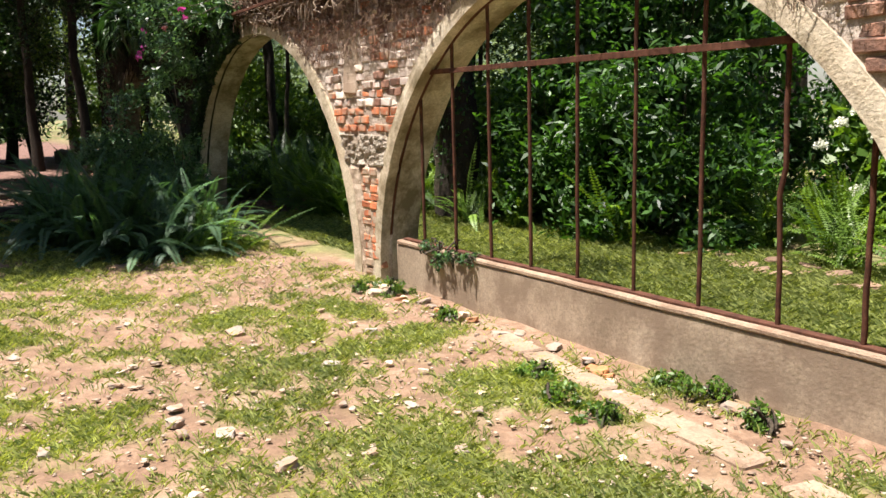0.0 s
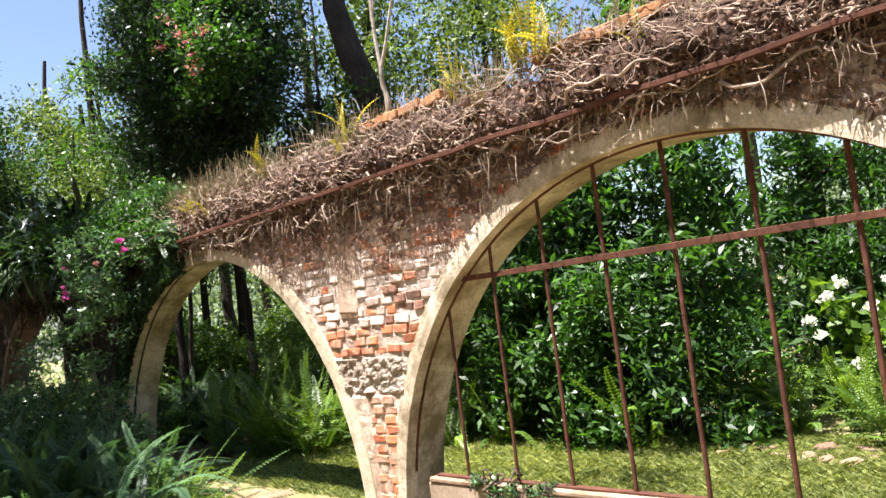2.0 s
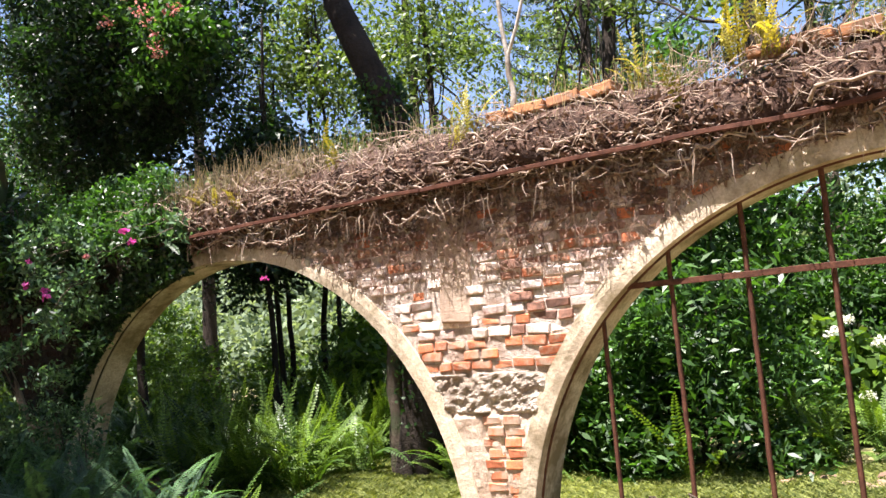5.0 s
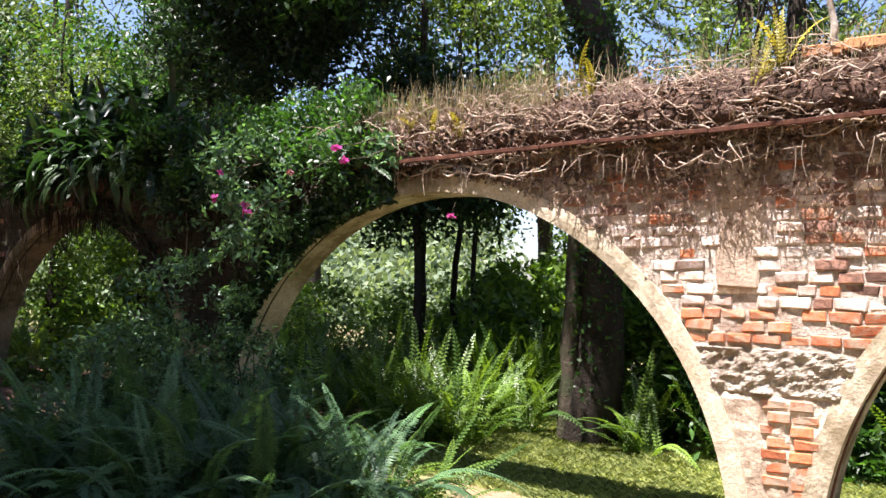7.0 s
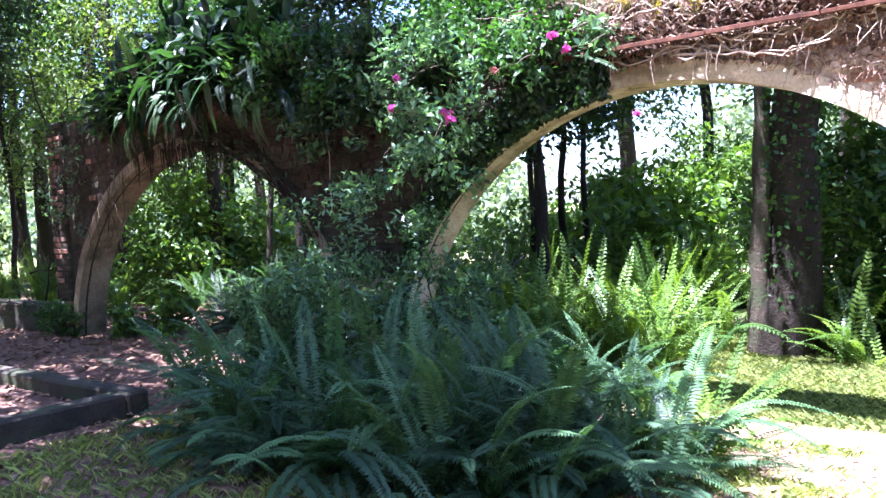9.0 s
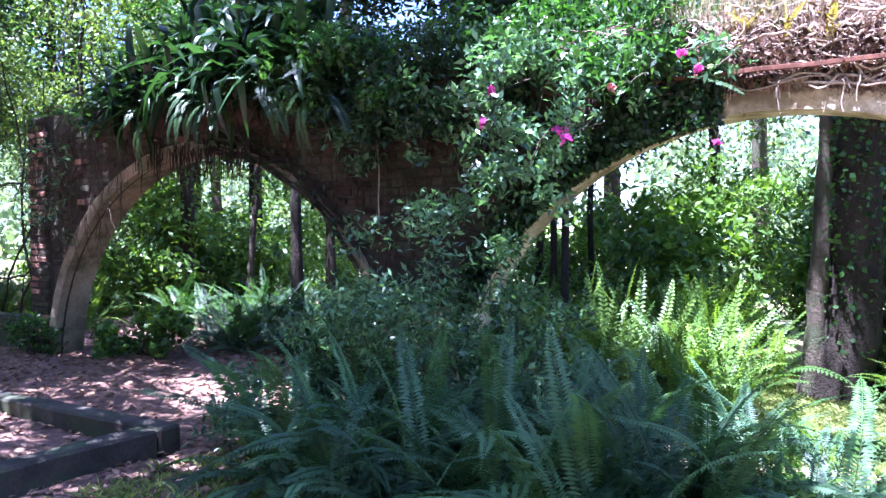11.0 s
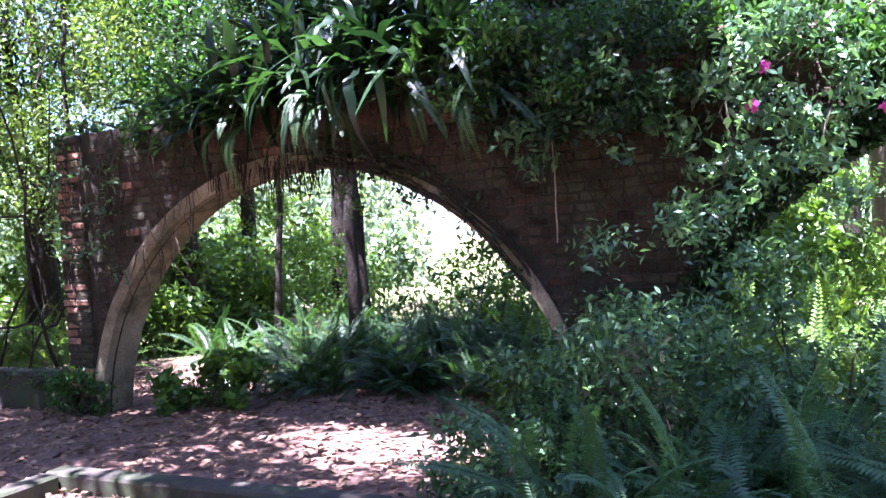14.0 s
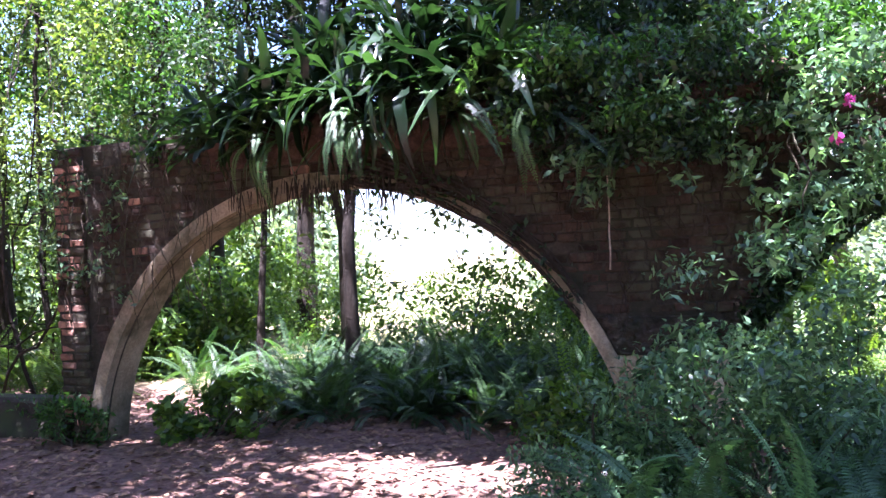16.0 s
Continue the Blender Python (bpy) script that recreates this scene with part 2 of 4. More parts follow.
def box_bm(x0, x1, y0, y1, z0, z1, bevel=0.0, rough=0.0, cuts=0):
    bm = bmesh.new()
    bmesh.ops.create_cube(bm, size=1.0)
    for v in bm.verts:
        v.co = ((x0 + x1) / 2 + v.co.x * (x1 - x0), (y0 + y1) / 2 + v.co.y * (y1 - y0), (z0 + z1) / 2 + v.co.z * (z1 - z0))
    if cuts:
        long_edges = [e for e in bm.edges if e.calc_length() > 0.6]
        bmesh.ops.subdivide_edges(bm, edges=long_edges, cuts=cuts, use_grid_fill=True)
    if bevel:
        bmesh.ops.bevel(bm, geom=bm.edges[:], offset=bevel, segments=1, affect="EDGES")
    if rough:
        for v in bm.verts:
            v.co += noise.noise_vector(v.co * 3.0) * rough
    return bm


def tubes(paths, radii, sides=5):
    """Tapered tubes along paths of shape (count, points, 3), with radii of shape (count, points)."""
    paths, radii = np.asarray(paths, float), np.asarray(radii, float)
    c, k, _ = paths.shape
    tan = np.gradient(paths, axis=1)
    tan /= np.linalg.norm(tan, axis=2, keepdims=True) + 1e-9
    ref = np.where(np.abs(tan[..., 2:3]) > 0.9, np.array([1.0, 0, 0]), np.array([0, 0, 1.0]))
    a = np.cross(tan, ref)
    a /= np.linalg.norm(a, axis=2, keepdims=True) + 1e-9
    b = np.cross(tan, a)
    th = np.arange(sides) / sides * 2 * math.pi
    ring = a[:, :, None, :] * np.cos(th)[None, None, :, None] + b[:, :, None, :] * np.sin(th)[None, None, :, None]
    v = (paths[:, :, None, :] + ring * radii[:, :, None, None]).reshape(-1, 3)
    i = np.arange(c)[:, None, None] * k * sides + np.arange(k - 1)[None, :, None] * sides + np.arange(sides)[None, None, :]
    j = i - np.arange(sides)[None, None, :] + (np.arange(sides)[None, None, :] + 1) % sides
    f = np.stack([i, j, j + sides, i + sides], axis=-1).reshape(-1, 4)
    return v, f


def leaf_mesh_arrays(centres, size, aspect=0.45, up=0.7, droop=0.0, axes=None):
    """Folded four-cornered leaves at the centres: (points, quads)."""
    c = np.asarray(centres, float)
    n = len(c)
    nor = rng.normal(size=(n, 3))
    nor /= np.linalg.norm(nor, axis=1, keepdims=True)
    nor[:, 2] += up
    nor /= np.linalg.norm(nor, axis=1, keepdims=True)
    ax = rng.normal(size=(n, 3)) if axes is None else np.array(axes, float) + rng.normal(size=(n, 3)) * 0.35
    ax[:, 2] -= droop
    ax -= nor * np.sum(ax * nor, axis=1, keepdims=True)
    ax /= np.linalg.norm(ax, axis=1, keepdims=True) + 1e-9
    side = np.cross(nor, ax)
    s = (size * rng.uniform(0.6, 1.35, n))[:, None]
    w = s * aspect * 0.5
    v = np.stack([c - ax * s * 0.5, c + side * w + nor * s * 0.06 - ax * s * 0.08, c + ax * s * 0.5 - nor * s * 0.10, c - side * w + nor * s * 0.06 - ax * s * 0.08], axis=1)
    return v.reshape(-1, 3), np.arange(n * 4).reshape(n, 4)


def clump_points(centres, radius, count, flat=0.75):
    c = np.repeat(np.asarray(centres, float), count, axis=0)
    d = rng.normal(size=c.shape)
    d /= np.linalg.norm(d, axis=1, keepdims=True)
    d *= (rng.uniform(0, 1, len(c)) ** 0.45)[:, None] * radius * rng.uniform(0.6, 1.25, len(c))[:, None]
    d[:, 2] *= flat
    return c + d


def ground_z(x, y):
    """The lie of the land: level by the window, rising a little towards the shaded end, dropping to a valley far behind."""
    rise = 0.2 * np.clip((-np.asarray(x, float) - 9.0) / 7.0, 0, 1)
    far = np.clip((np.asarray(y, float) - 14.0) / 30.0, 0, 1)
    return rise - 3.0 * far * far + 0 * np.asarray(x, float)

# ---- ground ----
def ease(a, b, v):
    t = np.clip((v - a) / (b - a), 0, 1)
    return t * t * (3 - 2 * t)


def grass_cover(x, y):
    """0 bare earth, 1 turf."""
    nz = np.array([noise.fractal(Vector((px * 2.1, py * 2.1, 0.3)), 0.6, 2.1, 6) for px, py in zip(np.ravel(x), np.ravel(y))]).reshape(np.shape(x))
    base = 0.355 + 0.8 * nz
    base = base - 0.40 * np.exp(-(((x + 5.6) / 2.0) ** 2 + ((y - 1.1) / 0.9) ** 2)) + 0.5 * ease(3.3, 3.9, y) - 0.9 * ease(-10.2, -11.5, x) * ease(6.0, 5.0, y)
    base = base + 0.35 * np.exp(-(((x + 3.0) / 1.6) ** 2 + ((y - 1.3) / 0.7) ** 2))
    base = base - 0.55 * ease(2.75, 3.0, y) * ease(3.5, 3.42, y) * ease(-6.2, -5.2, x)
    base = base - 0.5 * np.exp(-(((x + 7.6) / 1.1) ** 2 + ((y - 2.5) / 0.9) ** 2))
    return np.clip(base * 1.2, 0.06, 1)


def ground():
    xs = np.concatenate([[-900, -400, -150, -70, -40, -30, -25], np.arange(-22, 5.01, 0.12), [8, 12, 20, 40, 80, 200, 500, 900]])
    ys = np.concatenate([[-900, -300, -100, -40, -20, -10, -6], np.arange(-4, 10.01, 0.12), [12, 14, 17, 20, 25, 30, 38, 50, 70, 110, 200, 400, 900]])
    X, Y = np.meshgrid(xs, ys, indexing="ij")
    near = ease(25, 12, np.abs(X + 8)) * ease(14, 9, np.abs(Y - 3))
    bumps = np.array([noise.fractal(Vector((a * 1.7, b * 1.7, 0)), 1.0, 2.0, 5) for a, b in zip(X.ravel(), Y.ravel())]).reshape(X.shape)
    Z = ground_z(X, Y) + 0.022 * bumps * near - 0.012
    g = grass_cover(X, Y)
    lit = ease(-9.6, -11.2, X) * ease(7.5, 5.5, Y)
    nx, ny = len(xs), len(ys)
    i = (np.arange(nx - 1)[:, None] * ny + np.arange(ny - 1)[None, :])
    f = np.stack([i, i + ny, i + ny + 1, i + 1], -1).reshape(-1, 4)
    me = mesh_from("ground", np.stack([X, Y, Z], -1).reshape(-1, 3), f, M_GROUND, True)
    a = me.attributes.new("cover", "FLOAT_COLOR", "POINT")
    a.data.foreach_set("color", np.stack([g, lit, 0 * g, 1 + 0 * g], -1).astype(np.float32).ravel())
    whole("ground", me, "reddish bare earth with patchy grass and fallen leaves", "ground", kind="structure")


ground()

# ---- the arcade: three arches 5.34 m apart in one brick wall ----
A, B = 2.42, 2.35
CENTRES = (-3.98, -9.31, -14.66)
FACE, BACK, TOP = 3.415, 3.75, 2.66
END_L, END_R = -17.40, -0.7


def arch_z(x):
    for c in CENTRES:
        d = (x - c) / A
        if abs(d) < 1:
            return B * math.sqrt(1 - d * d)
    return 0.0


def wall_core(name, x0, x1, label, TOP=TOP):
    """One stretch of the wall with its arch curves, from crown to crown."""
    xs = set(np.linspace(x0, x1, 70))
    for c in CENTRES:
        for k in range(61):
            x = c - A * math.cos(math.pi * k / 60)
            if x0 < x < x1:
                xs.add(x)
                xs.add(c + math.copysign(A * 1.0001, x - c)) if x0 < c + math.copysign(A * 1.0001, x - c) < x1 else None
    xs = sorted(xs)
    bm = bmesh.new()
    rows = 14
    grid = []
    for x in xs:
        zl = arch_z(x) if arch_z(x) > 0 else -0.15
        grid.append(([bm.verts.new((x, FACE, zl + (TOP - zl) * k / rows)) for k in range(rows + 1)],
                     [bm.verts.new((x, BACK, zl + (TOP - zl) * k / rows)) for k in range(rows + 1)]))
    for (f0, b0), (f1, b1) in zip(grid, grid[1:]):
        for k in range(rows):
            bm.faces.new((f0[k], f1[k], f1[k + 1], f0[k + 1]))
            bm.faces.new((b1[k], b0[k], b0[k + 1], b1[k + 1]))
        bm.faces.new((f1[0], f0[0], b0[0], b1[0]))
        bm.faces.new((f0[-1], f1[-1], b1[-1], b0[-1]))
    for f, b in (grid[0], grid[-1]):
        for k in range(rows):
            bm.faces.new((f[k], f[k + 1], b[k + 1], b[k]))
    for v in bm.verts:
        if v.co.y == FACE:
            v.co.y += 0.006 * noise.noise(Vector((v.co.x * 5, 0, v.co.z * 5)))
    bmesh.ops.recalc_face_normals(bm, faces=bm.faces)
    me = bpy.data.meshes.new(name)
    bm.to_mesh(me)
    bm.free()
    # The two far walls take the mortar darkened for shade.
    me.materials.append(M_SHADEMORTAR if name in ("wall_3", "wall_4") else M_MORTAR)
    return whole(name, me, label, "wall", kind="structure")


def arch_rim(c, parent, side, width=0.13, mat=None):
    """Half of the cast band round an arch: proud of the brickwork, with a shallow groove along its soffit."""
    bm = bmesh.new()
    prof = [(0.0, 3.385), (0.0, 3.475), (0.03, 3.478), (0.03, 3.50), (0.0, 3.503), (0.0, 3.765), (0.05, 3.765), (width, 3.765), (width, 3.392), (width * 0.5, 3.383)]
    rings = []
    for k in range(49):
        th = math.pi / 2 * k / 48
        wob = 1 + 0.05 * noise.noise(Vector((k * 0.35, c, side)))
        ring = []
        for d, y in prof:
            n = Vector((math.cos(th) / A, math.sin(th) / B)).normalized()
            dd = d * (wob if d > 0.06 else 1) - 0.006
            x, z = A * math.cos(th) + n.x * dd, B * math.sin(th) + n.y * dd
            j = 0.006 * noise.noise(Vector((k * 0.9, y * 20, c)))
            ring.append(bm.verts.new((c + side * x, y + j, z - 0.1 if k == 0 else z)))
        rings.append(ring)
    m = len(prof)
    for r0, r1 in zip(rings, rings[1:]):
        for k in range(m):
            bm.faces.new((r0[k], r0[(k + 1) % m], r1[(k + 1) % m], r1[k]))
    bm.faces.new(rings[0])
    bm.faces.new(rings[-1])
    bmesh.ops.recalc_face_normals(bm, faces=bm.faces)
    return part("arch_rim", bm, mat or M_RIM, parent, "pale cast concrete arch band")


walls = {}
for key, x0, x1, label in (("wall_1", CENTRES[0], END_R, "old brick pier with limewashed courses and plastered foot"),
                           ("wall_2", CENTRES[1], CENTRES[0], "old brick pier, flaking limewash over red brick, plastered foot"),
                           ("wall_3", CENTRES[2], CENTRES[1], "shaded brick pier overgrown with vines and shrubs"),
                           ("wall_4", END_L, CENTRES[2], "shaded red brick end pier with dappled sun")):
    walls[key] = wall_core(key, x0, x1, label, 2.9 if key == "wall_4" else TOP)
arch_rim(CENTRES[0], walls["wall_1"], 1)
arch_rim(CENTRES[0], walls["wall_2"], -1)
arch_rim(CENTRES[1], walls["wall_2"], 1)
arch_rim(CENTRES[1], walls["wall_3"], -1)
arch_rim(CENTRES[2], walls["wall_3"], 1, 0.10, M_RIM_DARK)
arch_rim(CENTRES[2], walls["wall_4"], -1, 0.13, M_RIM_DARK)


def arch_half(z):
    return A * math.sqrt(max(0.0, 1 - (z / B) ** 2)) if z < B else 0.0


def pier_panel(name, c, z0, z1, inset, y, material, parent, label, amp=0.012):
    """A rendered patch on a pier between the two arch bands."""
    bm = bmesh.new()
    left, right = c - 2.67 + 2.42, c + 2.67 - 2.42
    rows, cols = 24, 44
    g = []
    for k in range(rows + 1):
        z = z0 + (z1 - z0) * k / rows
        half = 2.67 - arch_half(z) - inset
        g.append([])
        for q in range(cols + 1):
            x = c + half * (2 * q / cols - 1)
            edge = 1.0 if 0 < k < rows and 0 < q < cols else 0.0
            rag = 0.03 * noise.noise(Vector((x * 6, z0, 2))) if k in (0, rows) else 0.0
            g[-1].append(bm.verts.new((x, y + (0.02 if not edge else amp * noise.fractal(Vector((x * 9, 1, z * 9)), 0.7, 2.2, 3)), z + rag)))
    for r0, r1 in zip(g, g[1:]):
        for q in range(cols):
            bm.faces.new((r0[q], r0[q + 1], r1[q + 1], r1[q]))
    res = bmesh.ops.extrude_face_region(bm, geom=bm.faces[:])
    for v in res["geom"]:
        if isinstance(v, bmesh.types.BMVert):
            v.co.y = FACE + 0.05
    bmesh.ops.recalc_face_normals(bm, faces=bm.faces)
    part(name, bm, material, parent, label)


PIERS = {"wall_1": -1.31, "wall_2": -6.65, "wall_3": -11.985, "wall_4": -17.33}
for key in ("wall_1", "wall_2", "wall_3"):
    # The third wall's panel takes the darker band concrete.
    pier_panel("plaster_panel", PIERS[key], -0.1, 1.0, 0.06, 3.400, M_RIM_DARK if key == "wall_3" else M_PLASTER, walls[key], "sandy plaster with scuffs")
    # The third wall's band reuses the mortar darkened for shade.
    pier_panel("rubble_band", PIERS[key], 0.99, 1.27, 0.10, 3.398, M_SHADEMORTAR if key == "wall_3" else M_RUBBLE, walls[key], "crumbling grey render band", 0.035)
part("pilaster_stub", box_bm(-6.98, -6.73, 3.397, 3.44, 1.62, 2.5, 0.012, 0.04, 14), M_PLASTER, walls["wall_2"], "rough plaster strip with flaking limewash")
part("end_pilaster", box_bm(-17.46, -17.13, 3.375, 3.80, -0.1, 2.9, 0.02, 0.008, 3), M_SHADEMORTAR, walls["wall_4"], "red brick end face, mortar toned for shade")

# sill wall below the window
sill = thing("sill_wall", pose(0, 0, 0), "low stained cement wall under the iron window grille", "wall", kind="structure")
part("wall_body", box_bm(-6.16, -1.75, 3.425, 3.545, -0.15, 0.345, 0.008, 0.004, 30), M_SILL, sill)
part("ledge", box_bm(-6.14, -1.77, 3.418, 3.552, 0.345, 0.382, 0.01, 0.007, 40), M_LEDGE, sill, "chipped pale mortar ledge")
low = thing("garden_wall", pose(0, 0, 0), "low dark mossy wall beside the end pier", "wall", kind="structure")
part("wall_body", box_bm(-26, -17.47, 3.45, 3.75, -0.1, 0.56, 0.04, 0.05, 3), M_KERB, low)

# iron grille
grille = thing("window_grille", pose(0, 0, 0), "rusted iron window bars, some bent, no glass", "grille")
for x in (-5.79, -5.32, -4.86, -4.40, -3.93, -3.44, -2.96, -2.47, -2.03):
    top = arch_z(x) - 0.01
    kink = 0.02 if x == -2.47 else 0.0
    zs = np.linspace(0.38, top, 12)
    wob = rng.normal(0, 0.002, 12)
    p = [[(x + wob[k] + kink * math.exp(-((z - 1.05) / 0.25) ** 2) * (-1 if z < 1.05 else 0.6), 3.489, z) for k, z in enumerate(zs)]]
    v, f = tubes(p, np.full((1, 12), 0.016), 4)
    child("bar", mesh_from("bar", v, f, M_RUST), grille)
h = arch_half(1.75)
part("cross_bar", box_bm(CENTRES[0] - h, CENTRES[0] + h, 3.455, 3.468, 1.735, 1.772, 0.002, 0.004, 20), M_RUST, grille)
part("bottom_rail", box_bm(-6.1, -1.8, 3.46, 3.515, 0.383, 0.398, 0.003, 0.003, 20), M_RUST, grille)
th = np.linspace(0.17, math.pi - 0.17, 60)
v, f = tubes([np.stack([CENTRES[0] + (A - 0.002) * np.cos(th), 0 * th + 3.489, (B - 0.002) * np.sin(th)], -1)], np.full((1, 60), 0.016), 4)
child("frame", mesh_from("frame", v, f, M_RUST), grille)

# iron strip along the cornice
strip = thing("iron_strip", pose(0, 0, 0), "long rusty angle iron along the wall's cornice", "strip")
cuts = [-9.9, -8.2, -7.0, -5.2, -3.9, -2.4, -0.8]
for a, b in zip(cuts, cuts[1:]):
    part("angle_iron", box_bm(a, b - 0.006, 3.272, 3.300, 2.578 + 0.015 * noise.noise(Vector((a, 0, 0))), 2.606, 0.002, 0.014, 9), M_RUST, strip)

# ---- vegetation makers ----
def bent_path(p0, p1, k, amp):
    t = np.linspace(0, 1, k)[:, None]
    p = np.array(p0) * (1 - t) + np.array(p1) * t
    off = np.cumsum(rng.normal(0, amp / k ** 0.5, (k, 3)), axis=0)
    off -= t * off[-1]
    off[0] = 0
    return p + off


def tree(name, label, x, y, height, r, crown, leaf_size, n_clumps, per_clump, leaf_mat, bark=None, lean=(0, 0), clump_r=0.9, category="tree", up=0.7, low_limb=0.4, spine=None, gaps=()):
    """Trunk, limbs and a ragged crown. crown: (cx, cy, cz, rx, ry, rz)."""
    bark = bark or M_BARK
    z0 = float(ground_z(x, y)) - 0.1
    ob = thing(name, pose(x, y, z0), label, category)
    topp = np.array([lean[0], lean[1], height])
    trunk = bent_path((0, 0, 0), topp, 14, 0.12)
    if spine:
        sp = np.array(spine) - np.array([x, y, z0])
        zz = np.linspace(0, sp[-1, 2], 14)
        trunk = np.stack([np.interp(zz, sp[:, 2], sp[:, 0]), np.interp(zz, sp[:, 2], sp[:, 1]), zz], -1) + rng.normal(0, 0.03, (14, 3)) * np.array([1, 1, 0])
    rad = np.linspace(1, 0.35, 14) * r
    rad[0] *= 1.3
    rad[1] *= 1.15
    v, f = tubes([trunk], [rad], 12)
    child("trunk", mesh_from("trunk", v, f, bark, True), ob)
    cx, cy, cz, rx, ry, rz = crown
    d = rng.normal(size=(n_clumps, 3))
    d /= np.linalg.norm(d, axis=1, keepdims=True)
    d *= (rng.uniform(0.15, 1, n_clumps) ** 0.5)[:, None]
    cen = np.array([cx - x, cy - y, cz - z0]) + d * np.array([rx, ry, rz])
    for gx, gy, gr in gaps:
        fall = (cen[:, 2] + z0)[:, None] * np.array([sun_dir.x, sun_dir.y]) / sun_dir.z
        spot = cen[:, :2] + np.array([x, y]) - fall
        cen = cen[np.hypot(spot[:, 0] - gx, spot[:, 1] - gy) > gr]
    limbs, lr = [], []
    for c in cen[: min(n_clumps, 16)]:
        s = trunk[int(rng.uniform(low_limb, 0.98) * 13)]
        limbs.append(bent_path(s, c, 9, 0.18))
        lr.append(np.linspace(0.20, 0.04, 9) * r)
    for lp, rr in zip(limbs, lr):
        v, f = tubes([lp], [rr], 5)
        child("limb", mesh_from("limb", v, f, bark, True), ob)
    pts = clump_points(cen, clump_r, per_clump)
    v, f = leaf_mesh_arrays(pts, leaf_size, 0.45, up)
    child("crown", mesh_from("crown", v, f, leaf_mat), ob)
    return ob


def shrub(name, label, x, y, rx, ry, h, leaf_size, n_clumps, per_clump, leaf_mat, clump_r=0.35, category="shrub", z=None, z_low=0.1, aspect=0.45):
    z0 = float(ground_z(x, y)) - 0.03 if z is None else z
    ob = thing(name, pose(x, y, z0), label, category)
    cen = rng.uniform(-1, 1, (n_clumps * 2, 3))
    cen = cen[np.sum(cen[:, :2] ** 2, axis=1) < 1][:n_clumps]
    top = np.sqrt(np.clip(1.05 - np.sum(cen[:, :2] ** 2, axis=1), 0.1, 1))
    cen[:, 2] = z_low + (cen[:, 2] * 0.5 + 0.5) * top * (h - z_low)
    cen[:, 0] *= rx
    cen[:, 1] *= ry
    stems = [bent_path((rng.uniform(-0.2, 0.2) * rx, rng.uniform(-0.2, 0.2) * ry, 0), c, 7, 0.08) for c in cen[:12]]
    for sp in stems:
        v, f = tubes([sp], [np.linspace(0.016, 0.004, 7)], 4)
        child("stem", mesh_from("stem", v, f, M_BARK), ob)
    v, f = leaf_mesh_arrays(clump_points(cen, clump_r, per_clump), leaf_size, aspect, 0.7)
    child("foliage", mesh_from("foliage", v, f, leaf_mat), ob)
    return ob


def frond_mesh(length, width, pairs, arch, material, twist=0.0):
    """A sword-fern frond along +x: a rachis that arches over, with two ranks of leaflets."""
    t = np.linspace(0, 1, 12)
    path = np.stack([length * t * (1 - 0.18 * arch * t), 0.05 * length * np.sin(3 * t + twist), length * (0.75 * t - arch * t * t)], -1)
    v, f = tubes([path], [np.linspace(0.004, 0.0012, 12)], 3)
    s = np.linspace(0.08, 0.99, pairs)
    base = np.stack([np.interp(s, t, path[:, k]) for k in range(3)], -1)
    tan = np.stack([np.interp(s, t, np.gradient(path[:, k], t)) for k in range(3)], -1)
    tan /= np.linalg.norm(tan, axis=1, keepdims=True)
    wid = width * np.sin(np.clip(s * 0.95 + 0.10, 0, 1) * math.pi) ** 0.6 * rng.uniform(0.85, 1.1, pairs)
    vs, fs, o = [v], [f], len(v)
    for sgn in (-1, 1):
        sd = np.cross(tan, [0, 0, 1.0]) * sgn
        sd /= np.linalg.norm(sd, axis=1, keepdims=True) + 1e-9
        nrm = np.cross(sd, tan) * sgn
        w = wid[:, None]
        hw = length * 0.36 / pairs
        tip = base + sd * w + tan * w * 0.22 - np.abs(nrm) * w * rng.uniform(0.1, 0.4, (pairs, 1)) * np.array([0, 0, 1])
        q = np.stack([base - tan * hw, base + sd * w * 0.5 + tan * (w * 0.08 - hw) + nrm * 0.004, tip, base + sd * w * 0.5 + tan * (w * 0.14 + hw), ], axis=1)
        vs.append(q.reshape(-1, 3))
        fs.append(np.arange(pairs * 4).reshape(pairs, 4) + o)
        o += pairs * 4
    return mesh_from("frond", np.concatenate(vs), np.concatenate(fs), material)


def strap_mesh(length, width, arch, material, wavy=0.02):
    """A long undivided leaf along +x with a sunken midrib, arching over."""
    k = 12
    t = np.linspace(0, 1, k)
    mid = np.stack([length * t * (1 - 0.2 * arch * t), 0.04 * length * np.sin(2.5 * t), length * (0.7 * t - arch * t * t)], -1)
    w = width * 0.5 * np.sin(np.clip(t * 0.93 + 0.06, 0, 1) * math.pi) ** 0.7
    left = mid + np.stack([0 * t, w, w * 0.35 + wavy * np.sin(t * 17)], -1)
    right = mid + np.stack([0 * t, -w, w * 0.35 + wavy * np.sin(t * 15 + 1)], -1)
    v = np.stack([left, mid, right], 1).reshape(-1, 3)
    i = np.arange(k - 1)[:, None] * 3 + np.arange(2)[None, :]
    f = np.stack([i, i + 1, i + 4, i + 3], -1).reshape(-1, 4)
    return mesh_from("strap_leaf", v, f, material, True)


def frond_set(material, length, width, pairs, arches):
    return [frond_mesh(length * rng.uniform(0.85, 1.15), width, pairs, a, material, rng.uniform(0, 6)) for a in arches]


